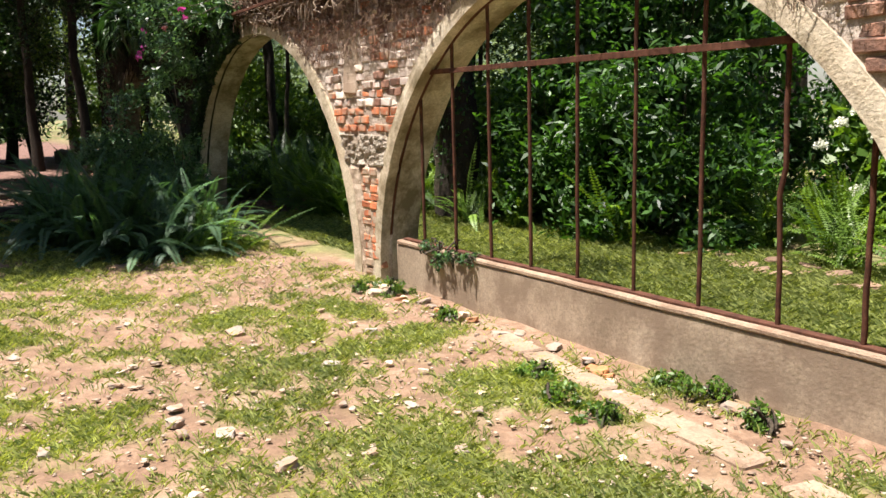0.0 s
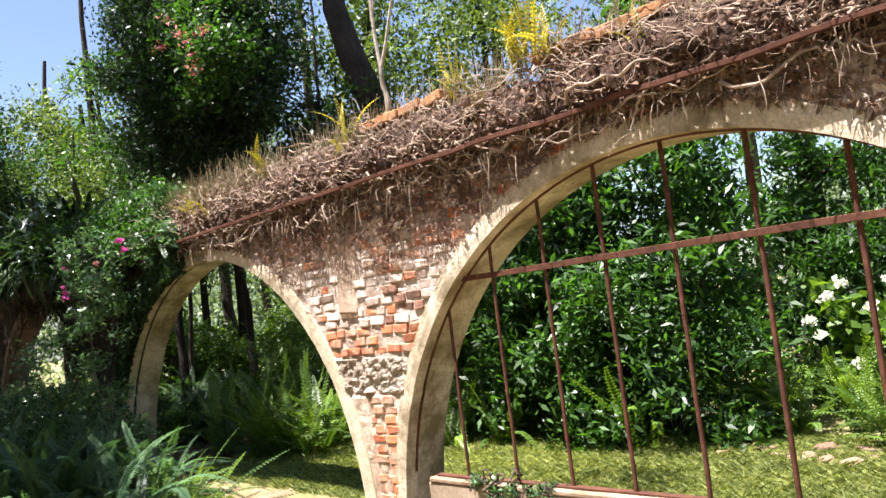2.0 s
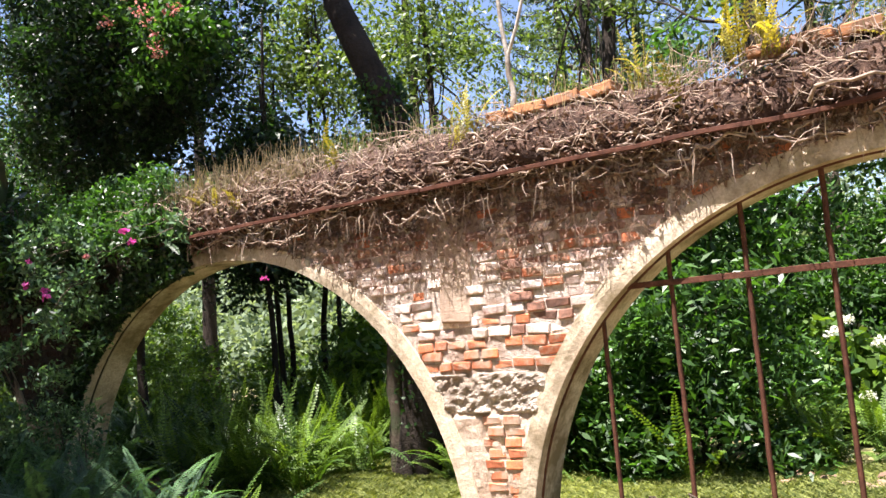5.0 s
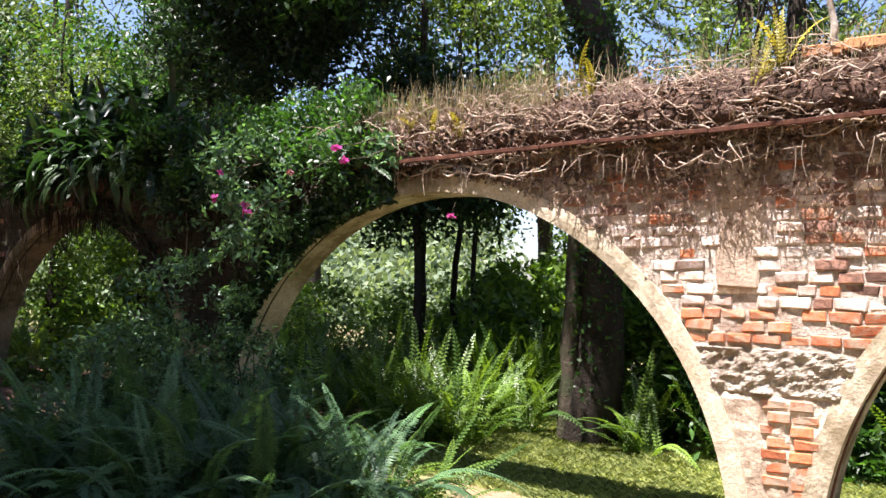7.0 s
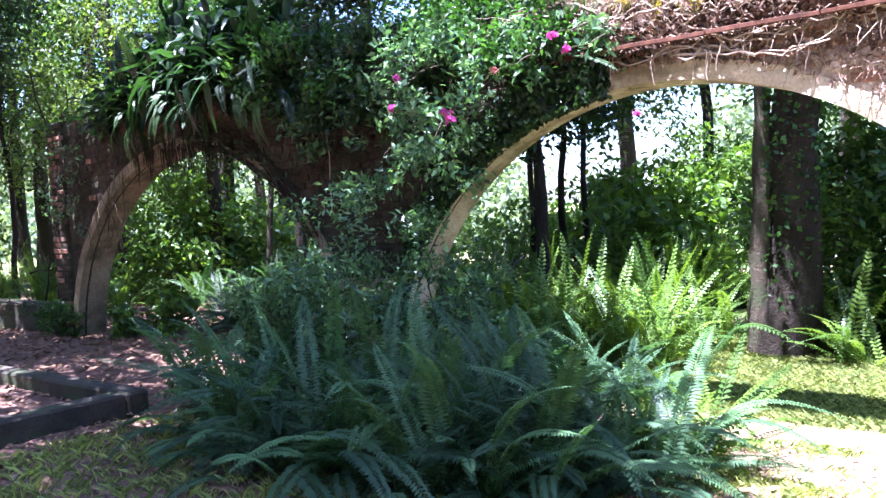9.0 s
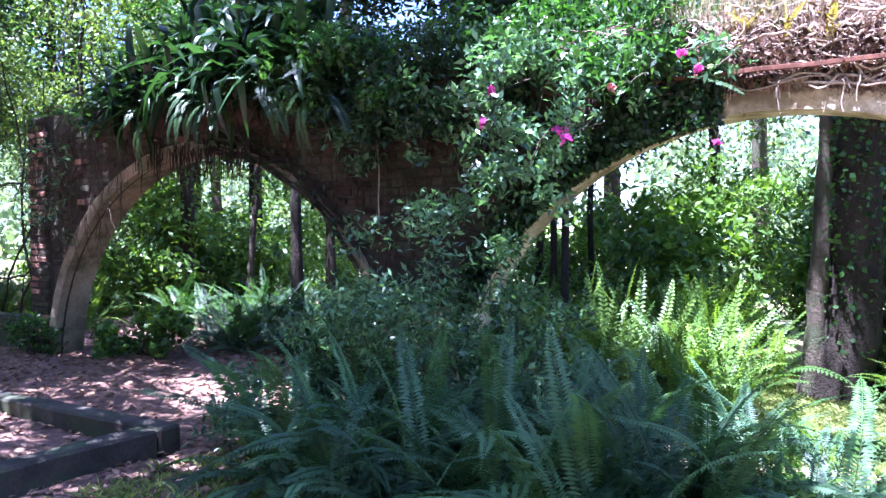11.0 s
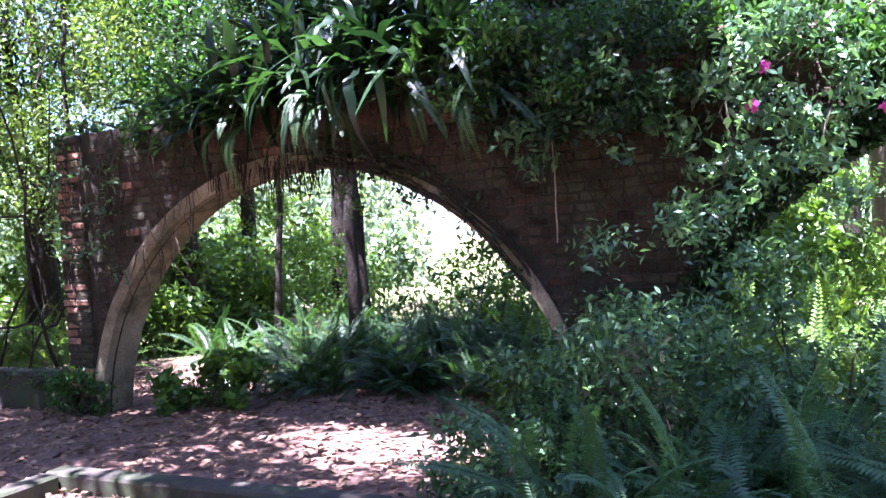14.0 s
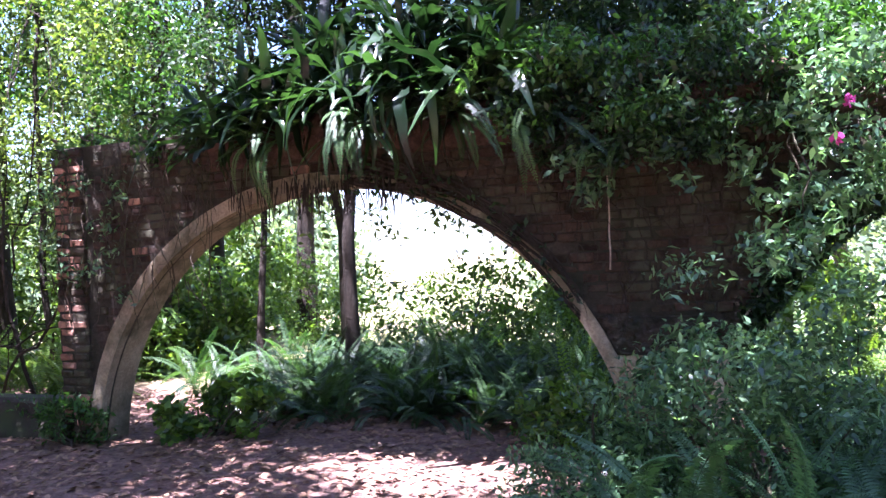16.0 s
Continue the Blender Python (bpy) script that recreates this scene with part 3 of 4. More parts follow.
def fern(label, x, y, meshes, count, spread=0.15, tilt=(-25, 35), scale=(0.7, 1.15), z=None, arc=(0, 360), name="fern", pname="frond", group=""):
    z0 = float(ground_z(x, y)) - 0.02 if z is None else z
    ob = thing(name, pose(x, y, z0), label, "fern", group)
    for k in range(count):
        yaw = rng.uniform(*arc)
        a, rr = rng.uniform(0, 6.283), spread * math.sqrt(rng.uniform(0, 1))
        s = rng.uniform(*scale)
        m = pose(rr * math.cos(a), rr * math.sin(a), 0, rng.uniform(-18, 18), -rng.uniform(*tilt), yaw) @ Matrix.Diagonal((s, s, s, 1))
        child(pname, meshes[int(rng.integers(len(meshes)))], ob, m)
    return ob


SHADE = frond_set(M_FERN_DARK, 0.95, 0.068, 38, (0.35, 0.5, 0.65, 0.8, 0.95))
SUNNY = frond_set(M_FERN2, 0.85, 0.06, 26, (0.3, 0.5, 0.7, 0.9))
YELLOW = frond_set(M_FERN3, 0.42, 0.03, 16, (0.2, 0.5, 0.9))
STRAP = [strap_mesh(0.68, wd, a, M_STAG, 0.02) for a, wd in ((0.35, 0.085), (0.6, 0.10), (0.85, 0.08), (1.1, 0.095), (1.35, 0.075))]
BROAD = [strap_mesh(0.65, 0.10, a, M_FERN2) for a in (0.3, 0.6, 0.9)]

# ---- the big fern clump and shrub before the second pier ----
LONG = frond_set(M_FERN, 1.1, 0.07, 56, (0.45, 0.6, 0.75, 0.9, 1.05))
for x, y, c, sp in ((-10.0, 1.75, 120, 0.55), (-9.2, 2.3, 90, 0.5), (-10.8, 1.5, 110, 0.55), (-10.4, 2.5, 100, 0.6), (-11.5, 1.7, 70, 0.45), (-9.6, 1.9, 90, 0.5)):
    fern("large sword fern with arching blue-green fronds in shade", x, y, LONG, c, sp, (-16, 60), (0.7, 1.2))
fern("bright sunlit fern at the edge of the fern clump", -8.95, 2.75, SUNNY, 46, 0.35, (-10, 50), (0.7, 1.1))
shrub("shrub", "leafy green shrub growing against the brick pier", -11.45, 2.45, 0.8, 0.65, 1.75, 0.062, 80, 130, M_VINE, 0.24, aspect=0.38)
shrub("shrub", "leafy shrub hiding the arch foot", -10.8, 2.85, 0.5, 0.4, 1.5, 0.062, 40, 110, M_VINE, 0.2, aspect=0.38)
shrub("shrub", "low leafy shrub among ferns", -12.3, 2.2, 0.5, 0.5, 0.9, 0.062, 30, 130, M_VINE, 0.2, aspect=0.38)

# ---- behind the window: lawn edge, hedge, ferns, hydrangea ----
for x, y, rx, h in ((-9.0, 7.4, 0.9, 3.2), (-7.5, 6.9, 1.1, 3.9), (-6.3, 6.9, 1.1, 4.3), (-5.6, 10.2, 1.1, 3.9), (-3.7, 10.2, 1.3, 3.6), (-1.8, 9.4, 1.4, 3.4), (0.3, 7.6, 1.5, 3.4), (-11.2, 9.9, 1.2, 2.6)):
    shrub("hedge_shrub", "tall glossy dark green shrub at the lawn's edge", x, y, rx, 0.95, h, 0.125, 75, 190, M_LEAF2 if x < -8.5 else M_LEAF, 0.42, aspect=0.32)
for x, y, c in ((-5.7, 7.3, 40), (-5.2, 7.1, 40), (-4.7, 7.5, 34), (-5.5, 7.7, 30), (-4.1, 6.7, 24), (-3.4, 6.6, 30), (-2.7, 6.8, 28), (-6.3, 6.2, 10), (-8.6, 5.9, 26), (-8.0, 6.1, 12)):
    fern("bright sunlit fern at the edge of the lawn", x, y, SUNNY, c, 0.18, (5, 65), (0.7, 1.15))
fern("young broad-leaved plant by the lawn", -6.6, 6.1, BROAD, 8, 0.05, (30, 75), (0.6, 0.9), name="leafy_plant", pname="leaf")
hyd = shrub("hydrangea", "hydrangea bush with white flower heads and pale green leaves", -5.0, 8.7, 0.75, 0.5, 1.55, 0.15, 34, 70, M_LEAF2, 0.25, aspect=0.7)
for dx, dy, dz in ((-0.24, -0.4, 1.24), (-0.08, -0.35, 1.36), (-0.46, -0.35, 1.0), (0.2, -0.4, 1.1), (0.05, -0.5, 0.55), (0.38, -0.3, 1.35), (-0.1, -0.5, 0.3)):
    v, f = leaf_mesh_arrays(np.array([dx, dy, dz]) + clump_points([(0, 0, 0)], 0.085, 90), 0.035, 0.9, 0.2)
    child("flower_head", mesh_from("flower_head", v, f, M_WHITE), hyd, None, "round white flower head")


def rock_mesh(r, k, material, flat=0.6):
    bm = bmesh.new()
    bmesh.ops.create_icosphere(bm, subdivisions=2, radius=r)
    off = Vector((k * 3.1, k * 1.7, 0.4))
    for v in bm.verts:
        d = v.co.normalized()
        cut = max(-0.75, min(0.75, d.x)), max(-0.7, min(0.7, d.y)), max(-0.6, min(0.6, d.z))
        v.co = Vector(cut) * r * (1 + 0.35 * noise.noise(d * 1.6 + off))
        v.co.z *= flat
        v.co.y *= 0.8
    me = bpy.data.meshes.new("stone")
    bm.to_mesh(me)
    bm.free()
    me.materials.append(material)
    return me


ROCKS = [rock_mesh(1.0, k, M_STONE, (0.28, 0.4, 0.5, 0.35)[k % 4]) for k in range(8)]
ROCKS_B = [rock_mesh(1.0, k + 20, M_GRAVEL, 0.6) for k in range(6)]
ROCKS_E = [rock_mesh(1.0, k + 60, M_EARTHSTONE, 0.55) for k in range(5)]
ROCKS_R = [rock_mesh(1.0, k + 40, M_TERRA, 0.55) for k in range(3)]


def stone(x, y, r, meshes, label, group):
    m = pose(x, y, float(ground_z(x, y)) + r * 0.10, rng.uniform(-12, 12), rng.uniform(-12, 12), rng.uniform(0, 360)) @ Matrix.Diagonal((r, r, r, 1))
    whole("stone", meshes[int(rng.integers(len(meshes)))], label, "stone", group, m=m)


for k in range(46):
    stone(rng.uniform(-5.6, -1.8), rng.uniform(6.0, 6.5), rng.uniform(0.05, 0.13), ROCKS_E, "rough brown stone in the lawn's edging", "stones edging the lawn")
for x, y, r in ((-4.38, 1.97, 0.075), (-5.44, 1.74, 0.09), (-4.9, 2.5, 0.06), (-3.2, 1.2, 0.07), (-3.7, 1.1, 0.07), (-3.5, 2.0, 0.055), (-3.1, 1.55, 0.06), (-5.0, 0.9, 0.05), (-4.2, 1.0, 0.055), (-4.0, 0.95, 0.06), (-2.9, 1.9, 0.05)):
    stone(x, y, r, ROCKS, "pale flat stone lying on bare earth", "stones on the ground")
for k in range(48):
    stone(rng.uniform(-6.8, -1.8), rng.uniform(0.2, 3.2), rng.uniform(0.018, 0.05), ROCKS if k % 3 else ROCKS_B, "small pale stone on bare earth", "stones on the ground")
for k in range(46):
    x = -6.2 + 4.3 * rng.uniform(0, 1) ** 1.8
    stone(x, 3.32 - abs(rng.normal(0, 0.13)) - 0.05, rng.uniform(0.025, 0.085), (ROCKS, ROCKS, ROCKS_B, ROCKS_R)[k % 4], "broken brick and mortar lump by the low wall", "rubble by the low wall")


def gravel():
    n = 4500
    x, y = rng.uniform(-8.5, -0.8, n), rng.uniform(-0.6, 3.35, n)
    base = rng.normal(size=(8, 3))
    s = 0.004 + 0.013 * rng.uniform(0, 1, n) ** 3
    cube = np.array([(a, b, c) for a in (-1, 1) for b in (-1, 1) for c in (-0.3, 0.3)], float)
    v = cube[None] * s[:, None, None] * rng.uniform(0.6, 1.2, (n, 8, 3))
    a = rng.uniform(0, 6.28, n)
    vx, vy = v[..., 0] * np.cos(a)[:, None] - v[..., 1] * np.sin(a)[:, None], v[..., 0] * np.sin(a)[:, None] + v[..., 1] * np.cos(a)[:, None]
    v = np.stack([vx + x[:, None], vy + y[:, None], v[..., 2] + (ground_z(x, y) + 0.002)[:, None]], -1)
    q = np.array([(0, 1, 3, 2), (4, 6, 7, 5), (0, 4, 5, 1), (2, 3, 7, 6), (1, 5, 7, 3), (0, 2, 6, 4)])
    f = (np.arange(n)[:, None, None] * 8 + q[None]).reshape(-1, 4)
    whole("gravel", mesh_from("gravel", v.reshape(-1, 3), f, M_GRAVEL), "scattered pale grit on bare earth", "gravel", kind="stuff")


gravel()


def grass(name, x0, x1, y0, y1, n, h, label, need=0.35):
    x, y = rng.uniform(x0, x1, n), rng.uniform(y0, y1, n)
    keep = grass_cover(x, y) > rng.uniform(need, 1.0, n) * rng.uniform(0.3, 1.0, n)
    keep |= rng.uniform(0, 1, n) < 0.07
    x, y = x[keep], y[keep]
    m = len(x)
    k = 6
    x, y = (np.repeat(x, k) + rng.normal(0, 0.016, m * k)), (np.repeat(y, k) + rng.normal(0, 0.012, m * k))
    m = len(x)
    hh = h * rng.uniform(0.4, 1.3, m)
    a = rng.uniform(0, 6.28, m)
    lean = hh * rng.uniform(0.3, 1.8, m)
    w = rng.uniform(0.0012, 0.0028, m)
    z = ground_z(x, y) - 0.012
    p0 = np.stack([x - w * np.sin(a), y + w * np.cos(a), z], -1)
    p1 = np.stack([x + w * np.sin(a), y - w * np.cos(a), z], -1)
    mx, my = x + lean * 0.4 * np.cos(a), y + lean * 0.4 * np.sin(a)
    p2 = np.stack([mx + w * np.sin(a), my - w * np.cos(a), z + hh * 0.7], -1)
    p3 = np.stack([x + lean * np.cos(a), y + lean * np.sin(a), z + hh], -1)
    v = np.stack([p0, p1, p2, p3], 1).reshape(-1, 3)
    whole(name, mesh_from(name, v, np.arange(m * 4).reshape(m, 4), M_GRASS), label, "grass", kind="stuff")


grass("grass", -9.5, 2.0, -2.6, 3.36, 110000, 0.036, "short patchy green grass in trodden earth")
grass("lawn", -11.0, 0.5, 3.8, 7.0, 40000, 0.06, "sunlit green lawn behind the arches", 0.2)
grass("shade_grass", -12.6, -9.5, -0.8, 2.2, 9000, 0.06, "thin grass and weeds in the shade", 0.0)


def litter():
    n = 16000
    x, y = rng.uniform(-20, -9.8, n), rng.uniform(-1.6, 6.0, n)
    keep = rng.uniform(0, 1, n) < ease(-9.6, -12.5, x) + 0.05
    x, y = x[keep], y[keep]
    v, f = leaf_mesh_arrays(np.stack([x, y, ground_z(x, y) + 0.008], -1), 0.075, 0.5, 3.5)
    whole("leaf_litter", mesh_from("leaf_litter", v, f, M_LITTER), "dry brown fallen leaves", "leaves", kind="stuff")


litter()

for x, y, r in ((-3.0, 3.28, 0.10), (-2.75, 3.30, 0.13), (-2.35, 3.2, 0.10), (-5.8, 3.2, 0.14), (-6.1, 3.1, 0.12), (-3.5, 2.78, 0.12), (-3.1, 2.65, 0.13), (-2.8, 2.6, 0.12), (-4.9, 3.1, 0.09)):
    shrub("weed", "small green weed by the low wall", x, y, r, r, r * 1.1, 0.035, 10, 34, M_LEAF2, 0.05, "weed", z_low=0.02)

# broken concrete strip before the low wall
for x, y, ln, rz in ((-4.05, 3.08, 0.42, -8), (-3.45, 2.99, 0.75, -8), (-2.55, 2.87, 1.0, -7), (-1.5, 2.72, 0.7, -6)):
    bm = box_bm(-ln / 2, ln / 2, -0.085, 0.085, -0.05, 0.018, 0.012, 0.018, 8)
    me = bpy.data.meshes.new("paving_slab")
    bm.to_mesh(me)
    bm.free()
    me.materials.append(M_LEDGE)
    whole("paving_slab", me, "broken concrete edging strip sunk in grass", "slab", "edging strip", m=pose(x, y, 0, 0, 0, rz))

# sunken bed kerb
bed = thing("bed_kerb", pose(0, 0, float(ground_z(-13.5, 1))), "dark weathered kerb round a leaf-filled bed", "kerb")
bed.location.x = 0.09
for x0, x1, y0, y1 in ((-13.15, -12.95, -1.6, 1.5), (-15.6, -12.95, 1.51, 1.70), (-15.6, -15.42, -1.6, 1.5), (-15.41, -13.16, -1.6, -1.42)):
    part("kerb_beam", box_bm(x0, x1, y0, y1, -0.06, 0.15, 0.018, 0.008, 8), M_KERB, bed)

# ---- growth along the top of the wall ----
def mound():
    xs, k = np.arange(-15.7, -0.65, 0.06), 13
    prof = [(3.38, 2.56), (3.36, 2.62), (3.34, 2.70), (3.35, 2.80), (3.40, 2.90), (3.48, 2.96), (3.56, 2.99), (3.64, 2.97), (3.72, 2.90), (3.80, 2.80), (3.83, 2.70), (3.80, 2.62), (3.74, 2.58)]
    v = []
    for x in xs:
        for y, z in prof:
            q = Vector((x * 2.2, y * 4, z * 4))
            n1 = noise.fractal(q, 1.0, 2.0, 5)
            n2 = noise.noise(Vector((x * 0.9, 3.0, 0)))
            v.append((x, y + 0.08 * n1, z + (0.13 * n1 + 0.09 * n2) * (1 if z > 2.6 else 0.1)))
    i = np.arange(len(xs) - 1)[:, None] * k + np.arange(k - 1)[None, :]
    f = np.stack([i, i + k, i + k + 1, i + 1], -1).reshape(-1, 4)
    whole("wall_top_soil", mesh_from("wall_top_soil", v, f, M_SOILTOP), "crumbling soil and root mat on the wall's top", "soil", kind="stuff")


mound()


def strands(name, label, n, x0, x1, y, z, direction, length, r, k=8, wander=0.5, mat=None, axis_bias=None, category="vine"):
    """Random-walk stems: start in a box, wander with a drift."""
    s = np.stack([rng.uniform(x0, x1, n), rng.uniform(*y, n), rng.uniform(*z, n)], -1)
    if y[0] > 3.34:
        s = s[s[:, 2] > np.array([arch_z(a) for a in s[:, 0]]) + length]
        n = len(s)
    d = np.array(direction, float)[None] * np.ones((n, 1))
    if axis_bias:
        d[:, 0] *= np.sign(rng.normal(size=n))
    step = (length * rng.uniform(0.4, 1.4, n) / k)[:, None]
    p, cur = [s], d + rng.normal(0, wander, (n, 3))
    for _ in range(k - 1):
        cur = cur * 0.75 + 0.25 * d + rng.normal(0, wander * 0.6, (n, 3)) * np.array([1, 0.5, 1])
        p.append(p[-1] + cur / (np.linalg.norm(cur, axis=1, keepdims=True) + 1e-9) * step)
    p = np.stack(p, 1)
    p[..., 1] = np.where(p[..., 2] < 2.62, np.minimum(p[..., 1], 3.385), p[..., 1])
    p[..., 1] = np.where((p[..., 2] < 2.68) & (p[..., 2] > 2.5), np.maximum(p[..., 1], 3.312), p[..., 1])
    rad = (r * rng.uniform(0.5, 1.5, n))[:, None] * np.linspace(1, 0.4, k)[None]
    v, f = tubes(p, rad, 3 if r < 0.006 else 5)
    whole(name, mesh_from(name, v, f, mat or M_ROOT), label, category, kind="stuff")


strands("dead_vine_tangle", "matted dry vine stems over the wall's top", 2000, -10.3, -0.7, (3.26, 3.62), (2.58, 3.04), (1.0, -0.05, -0.12), 0.42, 0.0036, 10, 0.75, axis_bias=True)
strands("dead_rootlets", "fine dry rootlets hanging down the brickwork", 5200, -10.0, -0.7, (3.36, 3.39), (1.95, 2.6), (0.05, 0.0, -1.0), 0.15, 0.0024, 7, 0.8, M_DEADLEAF)
strands("dark_creeper_stems", "dark creeper stems over shaded brickwork", 420, -14.6, -10.6, (3.36, 3.38), (1.5, 2.65), (0.05, 0, -1.0), 0.4, 0.0035, 9, 0.5, M_DARK_BARK)
strands("hanging_root", "dry roots hanging from the cornice over the arch band", 170, -9.9, -0.7, (3.28, 3.33), (2.45, 2.62), (0, -0.02, -1.0), 0.2, 0.005, 7, 0.22)
strands("grass_tufts", "dry upright grass stalks on the wall", 1800, -9.8, -0.8, (3.35, 3.7), (2.85, 3.02), (0.1, 0, 1.0), 0.28, 0.0024, 6, 0.25, M_DRY, category="grass")
strands("grass_tufts", "tall bleached grass tufts on the wall's shoulder", 800, -10.0, -8.2, (3.34, 3.6), (2.7, 2.95), (0.1, -0.1, 1.0), 0.36, 0.0026, 6, 0.3, M_DRY, category="grass")
for k in range(95):
    x, z = rng.uniform(-10.2, -1.0), rng.uniform(2.38, 2.62) if k % 3 == 0 else rng.uniform(2.6, 3.0)
    if arch_z(x) + 0.1 > z:
        z = arch_z(x) + rng.uniform(0.08, 0.2)
    ln = rng.uniform(0.25, 1.1)
    up_z = max(0.0, z - 2.72)
    p = bent_path((x, 3.305 + 0.5 * up_z, z), (x + ln, 3.295 + 0.5 * up_z, z + rng.uniform(-0.12, 0.14)), 14, 0.11)
    p[:, 1] = np.clip(p[:, 1], 3.315 if k % 5 else 3.24, 3.36 + 0.5 * up_z)
    v, f = tubes([p], [np.linspace(1, 0.5, 14) * rng.uniform(0.004, 0.012)], 6)
    whole("vine_stem", mesh_from("vine_stem", v, f, M_ROOT, True), "thick pale dead vine stem along the cornice", "vine", "vine stems along the cornice")


def dead_leaves():
    n = 17000
    x = rng.uniform(-10.2, -0.7, n)
    z = 2.62 + np.abs(rng.normal(0, 0.17, n)) * np.where(rng.uniform(0, 1, n) > 0.45, 1, -1.3)
    y = np.where(z > 2.70, rng.uniform(3.26, 3.6, n), np.where(z > 2.55, rng.uniform(3.31, 3.37, n), rng.uniform(3.36, 3.395, n)))
    low = np.array([arch_z(a) for a in x]) + 0.1
    ok = (z > np.maximum(low, 1.75)) & (z < 3.05)
    v, f = leaf_mesh_arrays(np.stack([x, y, z], -1)[ok], 0.05, 0.4, 0.2)
    whole("dead_leaves", mesh_from("dead_leaves", v, f, M_DEADLEAF), "curled dry leaves caught in dead vines", "leaves", kind="stuff")


dead_leaves()
for x, z in ((-6.38, 3.03), (-6.15, 3.035), (-5.9, 3.035), (-5.65, 3.04), (-4.6, 3.03), (-4.35, 3.04), (-4.1, 3.04), (-3.85, 3.04), (-3.3, 3.04), (-3.0, 3.04)):
    bm = box_bm(-0.115, 0.115, -0.10, 0.10, -0.035, 0.035, 0.008, 0.008)
    me = bpy.data.meshes.new("coping_tile")
    bm.to_mesh(me)
    bm.free()
    me.materials.append(M_TERRA)
    whole("coping_tile", me, "orange terracotta coping tile on the wall", "tile", "coping tiles", m=pose(x, 3.53, z, rng.uniform(-5, 5), rng.uniform(-4, 4), rng.uniform(-6, 6)))
for x, z, c in ((-4.75, 2.98, 16), (-4.55, 2.98, 12), (-5.35, 2.95, 7), (-6.6, 2.95, 6), (-3.2, 2.98, 12), (-2.7, 2.98, 10), (-6.75, 2.85, 5), (-7.9, 2.9, 4), (-5.1, 2.7, 5), (-9.2, 2.72, 9), (-9.5, 2.7, 9), (-9.0, 2.68, 7), (-3.9, 2.72, 5)):
    fern("small yellowing fern rooted on the wall", x, 3.40, YELLOW, c, 0.06, (20, 80), (0.6, 1.05), z=z)

# ---- vines, strap ferns and flowers over the second pier and third arch ----
def drape(name, label, x0, x1, y0, y1, z0, z1, clumps, per, size, r, mat):
    cen = np.stack([rng.uniform(x0, x1, clumps), rng.uniform(y0, y1, clumps), rng.uniform(z0, z1, clumps)], -1)
    ob = thing(name, pose((x0 + x1) / 2, y1, z0), label, "vine")
    o = np.array([(x0 + x1) / 2, y1, z0])
    for c in cen[:14]:
        v, f = tubes([bent_path(np.array([c[0], 3.4, z1]) - o, c - o, 8, 0.1)], [np.linspace(0.01, 0.004, 8)], 4)
        child("stem", mesh_from("stem", v, f, M_BARK), ob)
    v, f = leaf_mesh_arrays(clump_points(cen, r, per) - o, size, 0.42, 0.6, 0.4)
    child("foliage", mesh_from("foliage", v, f, mat), ob)


drape("climbing_vine", "dense green climber draped over the wall", -13.0, -9.9, 3.05, 4.0, 2.6, 3.3, 110, 150, 0.065, 0.24, M_LEAF)
drape("climbing_vine", "trailing leafy stems hanging before the brick pier", -11.15, -10.35, 2.6, 3.15, 1.75, 2.85, 34, 60, 0.07, 0.17, M_VINE)
drape("climbing_vine", "thin trailing leaves on dark brickwork", -12.7, -11.0, 3.1, 3.3, 2.0, 2.8, 34, 34, 0.08, 0.15, M_VINE)
drape("climbing_vine", "dark hanging creeper over the pier's brickwork", -13.1, -10.9, 3.12, 3.34, 2.35, 3.1, 75, 80, 0.065, 0.17, M_EVERGREEN_SHADE)
drape("climbing_vine", "dark creeper on the arch's shoulder", -10.4, -9.4, 3.2, 3.6, 2.45, 2.95, 22, 70, 0.075, 0.16, M_VINE)


def arch_creeper(c, x0, x1, n, label):
    """Leaves and old stems clinging to the face of an arch band."""
    ob = thing("arch_creeper", pose((x0 + x1) / 2, 3.36, 2.0), label, "vine")
    o = np.array([(x0 + x1) / 2, 3.36, 2.0])
    for k in range(16):
        x = np.linspace(x0, x1, 16)
        d = rng.uniform(0.03, 0.22)
        z = B * np.sqrt(np.clip(1 - ((x - c) / A) ** 2, 0.01, 1)) + d + 0.03 * np.sin(x * 9 + k)
        v, f = tubes([np.stack([x, 0 * x + 3.36 + rng.normal(0, 0.01, 16), z], -1) - o], [np.linspace(0.012, 0.005, 16) * rng.uniform(0.5, 1.4)], 5)
        child("stem", mesh_from("stem", v, f, M_DARK_BARK, True), ob)
    x = rng.uniform(x0, x1, n)
    z = B * np.sqrt(np.clip(1 - ((x - c) / A) ** 2, 0.01, 1)) + np.clip(rng.normal(0.09, 0.12, n), -0.05, 0.5)
    v, f = leaf_mesh_arrays(np.stack([x, rng.uniform(3.25, 3.375, n), z], -1) - o, 0.06, 0.5, 0.3, 0.4)
    child("foliage", mesh_from("foliage", v, f, M_EVERGREEN_SHADE), ob)


